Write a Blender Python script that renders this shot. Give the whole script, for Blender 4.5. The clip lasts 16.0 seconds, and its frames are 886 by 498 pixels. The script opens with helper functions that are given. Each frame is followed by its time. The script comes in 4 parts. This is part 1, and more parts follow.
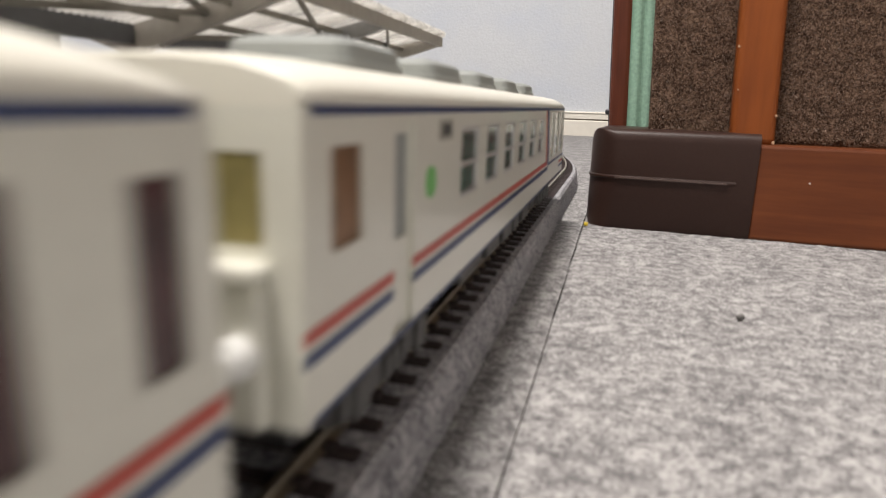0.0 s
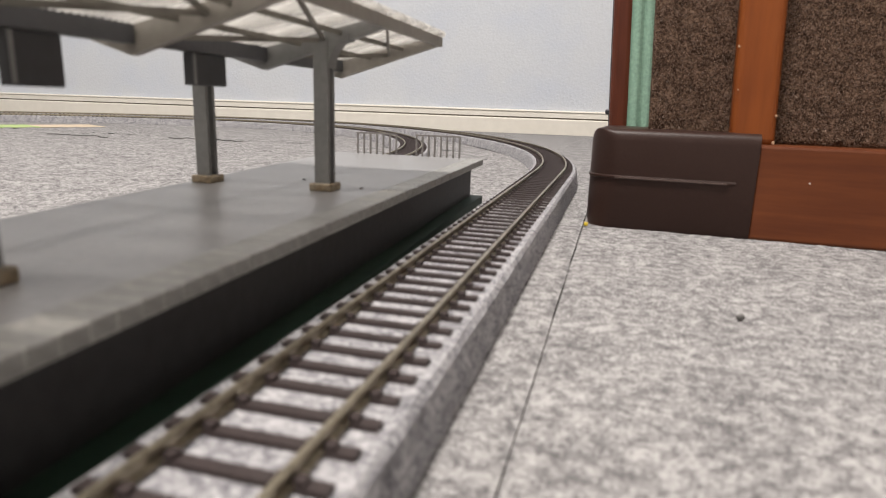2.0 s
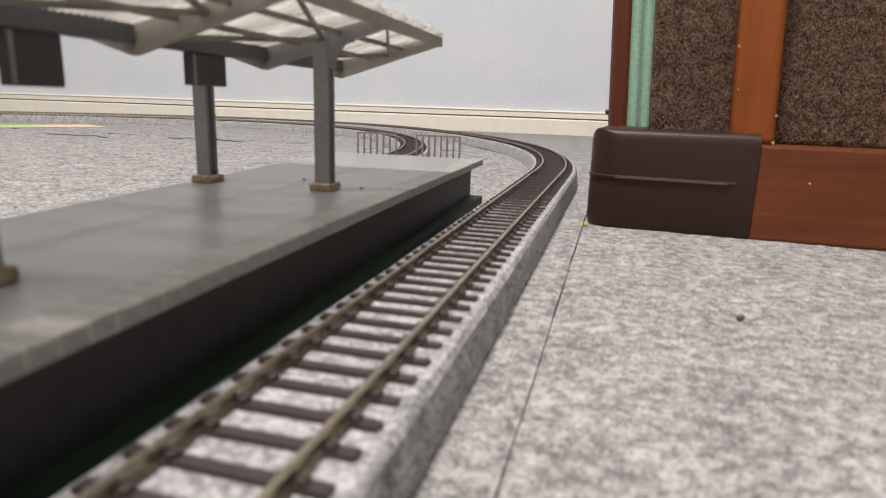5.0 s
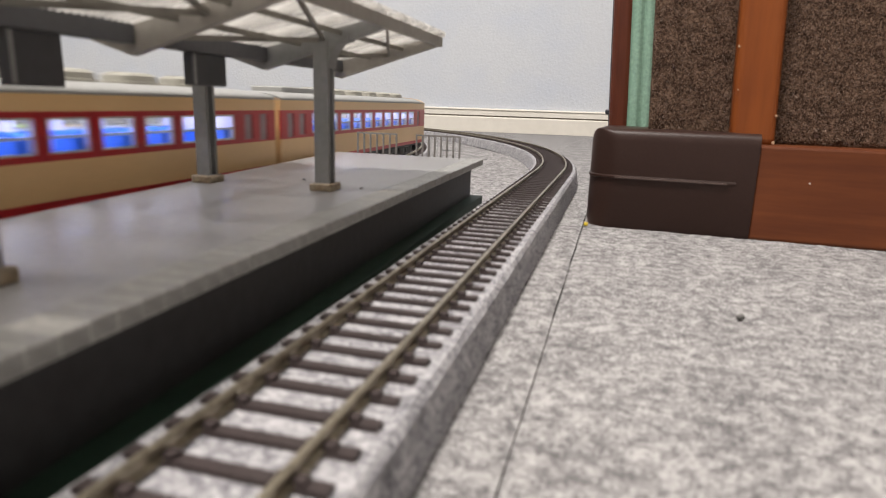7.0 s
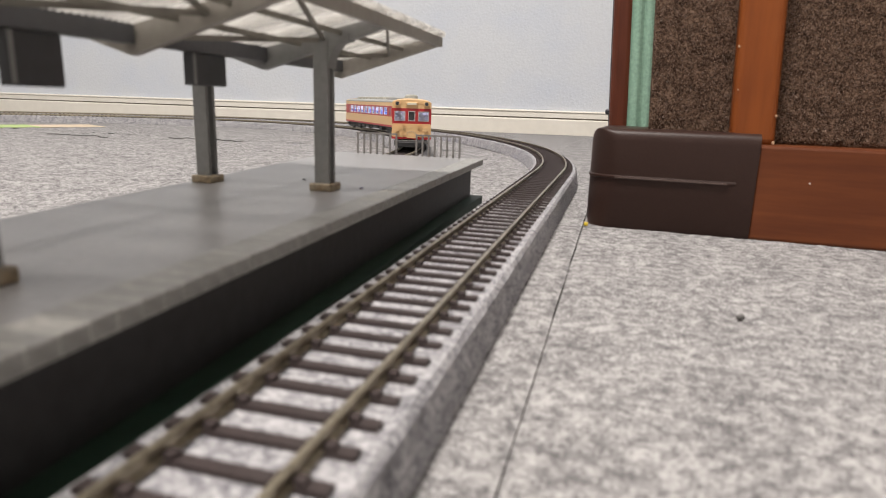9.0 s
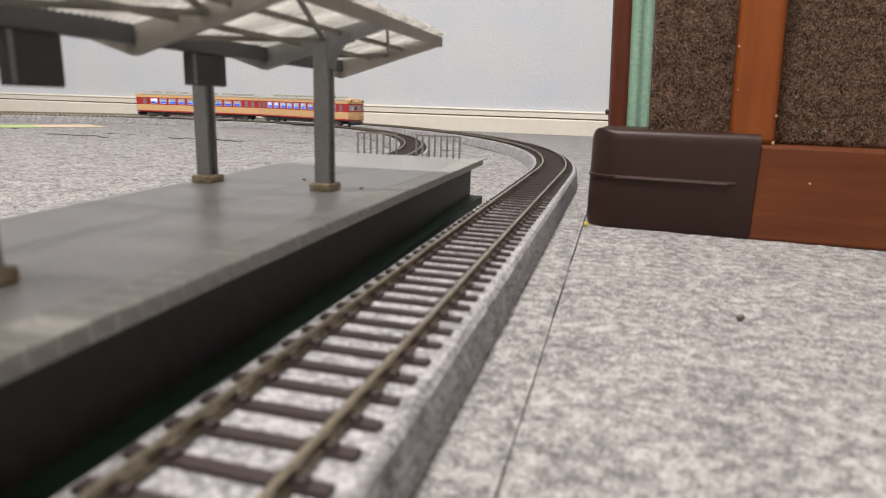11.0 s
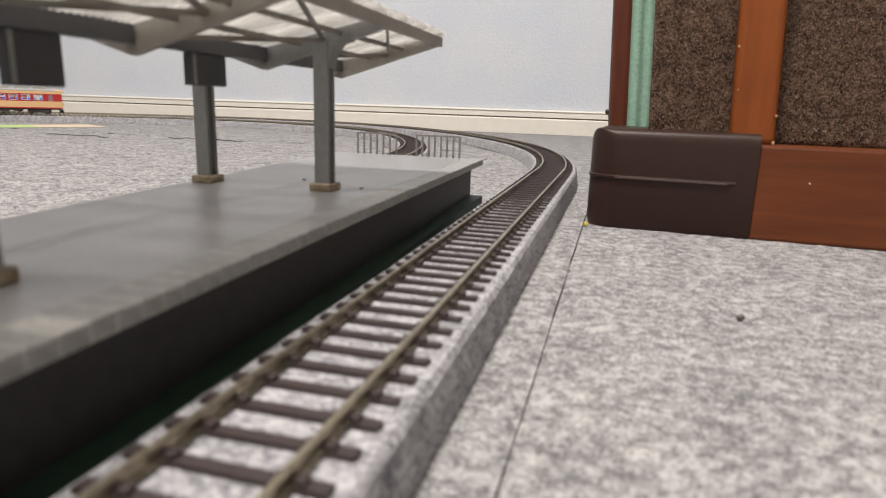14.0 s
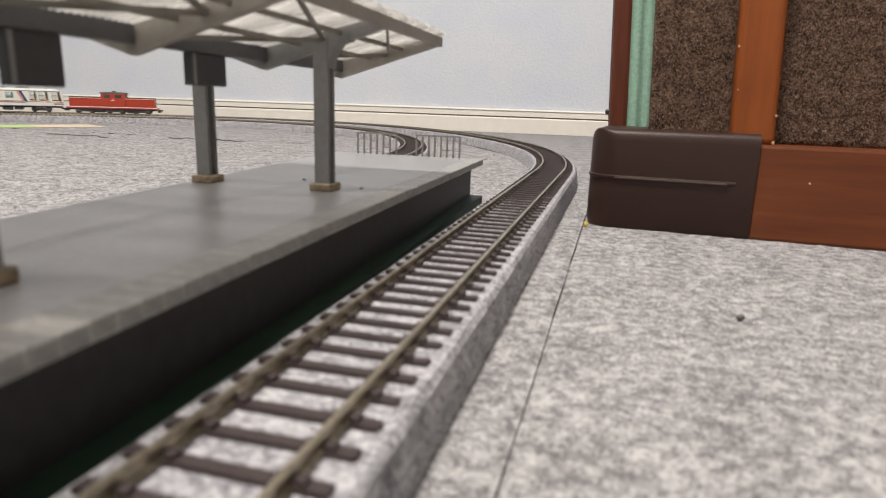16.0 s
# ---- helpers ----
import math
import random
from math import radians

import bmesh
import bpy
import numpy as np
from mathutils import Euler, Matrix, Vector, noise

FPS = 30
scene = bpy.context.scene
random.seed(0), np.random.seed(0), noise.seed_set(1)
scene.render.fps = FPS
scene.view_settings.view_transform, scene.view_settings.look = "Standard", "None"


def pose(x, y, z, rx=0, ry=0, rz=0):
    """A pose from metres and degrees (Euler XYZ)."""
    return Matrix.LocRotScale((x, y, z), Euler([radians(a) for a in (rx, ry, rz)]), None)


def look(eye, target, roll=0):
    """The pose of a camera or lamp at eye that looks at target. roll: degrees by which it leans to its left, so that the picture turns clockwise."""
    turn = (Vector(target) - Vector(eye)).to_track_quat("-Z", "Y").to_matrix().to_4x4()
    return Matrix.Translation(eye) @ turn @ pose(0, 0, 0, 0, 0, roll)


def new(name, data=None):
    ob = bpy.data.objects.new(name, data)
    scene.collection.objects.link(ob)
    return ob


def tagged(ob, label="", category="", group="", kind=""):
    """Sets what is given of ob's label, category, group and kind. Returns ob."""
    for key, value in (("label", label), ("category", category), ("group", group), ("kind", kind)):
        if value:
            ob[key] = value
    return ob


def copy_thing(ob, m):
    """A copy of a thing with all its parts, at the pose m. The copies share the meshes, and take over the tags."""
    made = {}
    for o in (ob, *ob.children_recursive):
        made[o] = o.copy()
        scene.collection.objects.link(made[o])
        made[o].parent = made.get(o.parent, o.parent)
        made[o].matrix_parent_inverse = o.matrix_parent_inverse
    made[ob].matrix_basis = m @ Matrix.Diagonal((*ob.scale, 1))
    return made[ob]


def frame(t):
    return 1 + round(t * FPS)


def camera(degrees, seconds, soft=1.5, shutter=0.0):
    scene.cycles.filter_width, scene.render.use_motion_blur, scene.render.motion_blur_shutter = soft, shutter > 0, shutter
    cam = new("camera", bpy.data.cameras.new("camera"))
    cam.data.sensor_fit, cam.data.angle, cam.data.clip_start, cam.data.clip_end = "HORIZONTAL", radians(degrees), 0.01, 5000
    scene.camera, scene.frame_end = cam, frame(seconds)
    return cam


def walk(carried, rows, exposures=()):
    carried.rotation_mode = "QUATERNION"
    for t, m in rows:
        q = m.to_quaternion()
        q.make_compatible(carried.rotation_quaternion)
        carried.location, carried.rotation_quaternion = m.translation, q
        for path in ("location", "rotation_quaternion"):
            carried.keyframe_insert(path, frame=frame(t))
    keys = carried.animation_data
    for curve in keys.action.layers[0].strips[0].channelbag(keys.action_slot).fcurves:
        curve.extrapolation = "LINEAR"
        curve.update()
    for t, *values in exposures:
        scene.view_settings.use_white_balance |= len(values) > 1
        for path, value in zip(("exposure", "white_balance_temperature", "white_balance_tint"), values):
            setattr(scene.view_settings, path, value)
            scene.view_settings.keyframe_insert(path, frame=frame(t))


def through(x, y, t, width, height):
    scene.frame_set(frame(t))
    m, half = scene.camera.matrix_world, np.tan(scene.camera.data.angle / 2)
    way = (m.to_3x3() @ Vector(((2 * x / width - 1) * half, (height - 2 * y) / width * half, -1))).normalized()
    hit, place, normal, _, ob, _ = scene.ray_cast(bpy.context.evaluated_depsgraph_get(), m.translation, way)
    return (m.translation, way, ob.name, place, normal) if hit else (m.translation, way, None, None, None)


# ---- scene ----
# One camera that stands still on the carpet beside a model railway.
EYE = Vector((0.0, 0.0, 0.0594))
YAW, PITCH, ROLL = -0.2616, 0.2278, 0.0315


def still_pose():
    fwd = Vector((math.sin(YAW) * math.cos(PITCH), math.cos(YAW) * math.cos(PITCH), -math.sin(PITCH)))
    return look(EYE, EYE + fwd, math.degrees(ROLL))


cam = camera(70.46, 16.0, soft=1.0, shutter=0.5)
cam.data.dof.use_dof = True
cam.data.dof.focus_distance = 0.75
cam.data.dof.aperture_fstop = 22.0
walk(cam, [(0.0, still_pose()), (16.0, still_pose())], exposures=[(0.0, 0.0), (16.0, 0.0)])

# ---- world and lamp ----
world = bpy.data.worlds.new("room_air")
scene.world = world
world.use_nodes = True
world.node_tree.nodes["Background"].inputs[0].default_value = (0.80, 0.86, 1.0, 1)
world.node_tree.nodes["Background"].inputs[1].default_value = 0.05

LAMP_AT = (-0.38, -0.30, 2.27)
lamp_data = bpy.data.lights.new("ceiling_lamp_light", "AREA")
lamp_data.shape = "DISK"
lamp_data.size = 0.46
lamp_data.energy = 77
lamp_data.color = (1.0, 0.935, 0.885)
lamp_light = new("ceiling_lamp_light", lamp_data)
lamp_light.matrix_world = look(LAMP_AT, (LAMP_AT[0], LAMP_AT[1] + 0.001, 0))


# ---- materials ----
def mat(name, color, rough=0.6, metal=0.0, grain=0.0, scale=400.0, bump=0.0, wear=0.0, wear_scale=30.0,
        wear_color=None, detail=4.0, coat=0.0, emit=0.0, spec=0.5):
    """Principled surface with fine grain, bump and larger patches of wear, in object metres."""
    m = bpy.data.materials.new(name)
    m.use_nodes = True
    nt = m.node_tree
    b = nt.nodes["Principled BSDF"]
    b.inputs["Roughness"].default_value = rough
    b.inputs["Metallic"].default_value = metal
    b.inputs["Specular IOR Level"].default_value = spec
    b.inputs["Coat Weight"].default_value = coat
    b.inputs["Base Color"].default_value = (*color, 1)
    if emit:
        b.inputs["Emission Color"].default_value = (*color, 1)
        b.inputs["Emission Strength"].default_value = emit
    tc = nt.nodes.new("ShaderNodeTexCoord")
    last = None
    if grain:
        n = nt.nodes.new("ShaderNodeTexNoise")
        n.inputs["Scale"].default_value = scale
        n.inputs["Detail"].default_value = detail
        nt.links.new(tc.outputs["Object"], n.inputs["Vector"])
        r = nt.nodes.new("ShaderNodeValToRGB")
        r.color_ramp.elements[0].position, r.color_ramp.elements[1].position = 0.3, 0.7
        r.color_ramp.elements[0].color = (*[c * (1 - grain) for c in color], 1)
        r.color_ramp.elements[1].color = (*[min(1, c * (1 + grain)) for c in color], 1)
        nt.links.new(n.outputs["Fac"], r.inputs["Fac"])
        last = r.outputs["Color"]
        if bump:
            bp = nt.nodes.new("ShaderNodeBump")
            bp.inputs["Strength"].default_value = bump
            bp.inputs["Distance"].default_value = 0.4 / scale
            nt.links.new(n.outputs["Fac"], bp.inputs["Height"])
            nt.links.new(bp.outputs["Normal"], b.inputs["Normal"])
    if wear:
        n2 = nt.nodes.new("ShaderNodeTexNoise")
        n2.inputs["Scale"].default_value = wear_scale
        n2.inputs["Detail"].default_value = 5.0
        nt.links.new(tc.outputs["Object"], n2.inputs["Vector"])
        r2 = nt.nodes.new("ShaderNodeMapRange")
        r2.inputs["From Min"].default_value, r2.inputs["From Max"].default_value = 0.42, 0.72
        r2.inputs["To Max"].default_value = wear
        nt.links.new(n2.outputs["Fac"], r2.inputs["Value"])
        mx = nt.nodes.new("ShaderNodeMix")
        mx.data_type = "RGBA"
        nt.links.new(r2.outputs["Result"], mx.inputs["Factor"])
        if last:
            nt.links.new(last, mx.inputs["A"])
        else:
            mx.inputs["A"].default_value = (*color, 1)
        mx.inputs["B"].default_value = (*(wear_color or [c * 0.6 for c in color]), 1)
        last = mx.outputs["Result"]
    if last:
        nt.links.new(last, b.inputs["Base Color"])
    return m


def felt(name, dark, mid, light, blob, fibre, bump=0.6, rough=0.66):
    """Needle felt: pale and dark tufts of two sizes with a fibre relief."""
    m = bpy.data.materials.new(name)
    m.use_nodes = True
    nt = m.node_tree
    b = nt.nodes["Principled BSDF"]
    b.inputs["Roughness"].default_value = 0.95
    b.inputs["Specular IOR Level"].default_value = 0.15
    tc = nt.nodes.new("ShaderNodeTexCoord")
    n1 = nt.nodes.new("ShaderNodeTexNoise")
    n1.inputs["Scale"].default_value, n1.inputs["Detail"].default_value = blob, 6.0
    n1.inputs["Roughness"].default_value = rough
    n2 = nt.nodes.new("ShaderNodeTexNoise")
    n2.inputs["Scale"].default_value, n2.inputs["Detail"].default_value = fibre, 3.0
    for n in (n1, n2):
        nt.links.new(tc.outputs["Object"], n.inputs["Vector"])
    mx = nt.nodes.new("ShaderNodeMix")
    mx.inputs["Factor"].default_value = 0.45
    nt.links.new(n1.outputs["Fac"], mx.inputs["A"])
    nt.links.new(n2.outputs["Fac"], mx.inputs["B"])
    n3 = nt.nodes.new("ShaderNodeTexNoise")
    n3.inputs["Scale"].default_value, n3.inputs["Detail"].default_value = blob * 0.22, 4.0
    nt.links.new(tc.outputs["Object"], n3.inputs["Vector"])
    broad = nt.nodes.new("ShaderNodeMix")
    broad.inputs["Factor"].default_value = 0.16
    nt.links.new(mx.outputs["Result"], broad.inputs["A"])
    nt.links.new(n3.outputs["Fac"], broad.inputs["B"])
    r = nt.nodes.new("ShaderNodeValToRGB")
    r.color_ramp.elements[0].position, r.color_ramp.elements[0].color = 0.425, (*dark, 1)
    r.color_ramp.elements[1].position, r.color_ramp.elements[1].color = 0.575, (*light, 1)
    e = r.color_ramp.elements.new(0.5)
    e.color = (*mid, 1)
    nt.links.new(broad.outputs["Result"], r.inputs["Fac"])
    nt.links.new(r.outputs["Color"], b.inputs["Base Color"])
    bp = nt.nodes.new("ShaderNodeBump")
    bp.inputs["Strength"].default_value, bp.inputs["Distance"].default_value = bump, 0.0012
    nt.links.new(mx.outputs["Result"], bp.inputs["Height"])
    nt.links.new(bp.outputs["Normal"], b.inputs["Normal"])
    return m


def wood(name, a, c, scale, along):
    """Varnished wood, its grain drawn out along one axis."""
    m = bpy.data.materials.new(name)
    m.use_nodes = True
    nt = m.node_tree
    b = nt.nodes["Principled BSDF"]
    b.inputs["Roughness"].default_value = 0.5
    b.inputs["Specular IOR Level"].default_value = 0.3
    b.inputs["Coat Weight"].default_value = 0.0
    b.inputs["Coat Roughness"].default_value = 0.25
    tc = nt.nodes.new("ShaderNodeTexCoord")
    mp = nt.nodes.new("ShaderNodeMapping")
    mp.inputs["Scale"].default_value = [scale * (0.08 if i == along else 1.0) for i in range(3)]
    nt.links.new(tc.outputs["Object"], mp.inputs["Vector"])
    n = nt.nodes.new("ShaderNodeTexNoise")
    n.inputs["Scale"].default_value, n.inputs["Detail"].default_value = 1.0, 8.0
    n.inputs["Roughness"].default_value = 0.62
    nt.links.new(mp.outputs["Vector"], n.inputs["Vector"])
    n2 = nt.nodes.new("ShaderNodeTexNoise")
    n2.inputs["Scale"].default_value = 22.0
    nt.links.new(tc.outputs["Object"], n2.inputs["Vector"])
    mx = nt.nodes.new("ShaderNodeMix")
    mx.inputs["Factor"].default_value = 0.4
    nt.links.new(n.outputs["Fac"], mx.inputs["A"])
    nt.links.new(n2.outputs["Fac"], mx.inputs["B"])
    r = nt.nodes.new("ShaderNodeValToRGB")
    r.color_ramp.elements[0].position, r.color_ramp.elements[0].color = 0.33, (*a, 1)
    r.color_ramp.elements[1].position, r.color_ramp.elements[1].color = 0.68, (*c, 1)
    nt.links.new(mx.outputs["Result"], r.inputs["Fac"])
    nt.links.new(r.outputs["Color"], b.inputs["Base Color"])
    bp = nt.nodes.new("ShaderNodeBump")
    bp.inputs["Strength"].default_value, bp.inputs["Distance"].default_value = 0.15, 0.0005
    nt.links.new(n.outputs["Fac"], bp.inputs["Height"])
    nt.links.new(bp.outputs["Normal"], b.inputs["Normal"])
    return m


def translucent(name, color, through, clear):
    """Thin pale plastic sheet that lets part of the light through."""
    m = mat(name, color, 0.5, 0, 0.06, 400, 0.1, 0.35, 50, [c * 0.8 for c in color])
    nt = m.node_tree
    b, out = nt.nodes["Principled BSDF"], nt.nodes["Material Output"]
    tr = nt.nodes.new("ShaderNodeBsdfTranslucent")
    tr.inputs["Color"].default_value = (*color, 1)
    mx = nt.nodes.new("ShaderNodeMixShader")
    mx.inputs[0].default_value = through
    nt.links.new(b.outputs[0], mx.inputs[1])
    nt.links.new(tr.outputs[0], mx.inputs[2])
    # part of the light passes straight through, in stripes that stand in for the ribs' shading
    tp = nt.nodes.new("ShaderNodeBsdfTransparent")
    tc = nt.nodes.new("ShaderNodeTexCoord")
    wv = nt.nodes.new("ShaderNodeTexWave")
    wv.bands_direction = 'Y'
    wv.inputs["Scale"].default_value = 170.0
    wv.inputs["Distortion"].default_value = 0.0
    nt.links.new(tc.outputs["Object"], wv.inputs["Vector"])
    mr = nt.nodes.new("ShaderNodeMapRange")
    mr.inputs["To Min"].default_value, mr.inputs["To Max"].default_value = 0.0, 2 * clear
    nt.links.new(wv.outputs["Fac"], mr.inputs["Value"])
    m2 = nt.nodes.new("ShaderNodeMixShader")
    nt.links.new(mr.outputs["Result"], m2.inputs[0])
    nt.links.new(mx.outputs[0], m2.inputs[1])
    nt.links.new(tp.outputs[0], m2.inputs[2])
    nt.links.new(m2.outputs[0], out.inputs["Surface"])
    return m


def glass(name, tint, rough=0.03, clear=1.0):
    m = bpy.data.materials.new(name)
    m.use_nodes = True
    b = m.node_tree.nodes["Principled BSDF"]
    b.inputs["Base Color"].default_value = (*tint, 1)
    b.inputs["Roughness"].default_value = rough
    b.inputs["Transmission Weight"].default_value = clear
    b.inputs["IOR"].default_value = 1.35
    return m


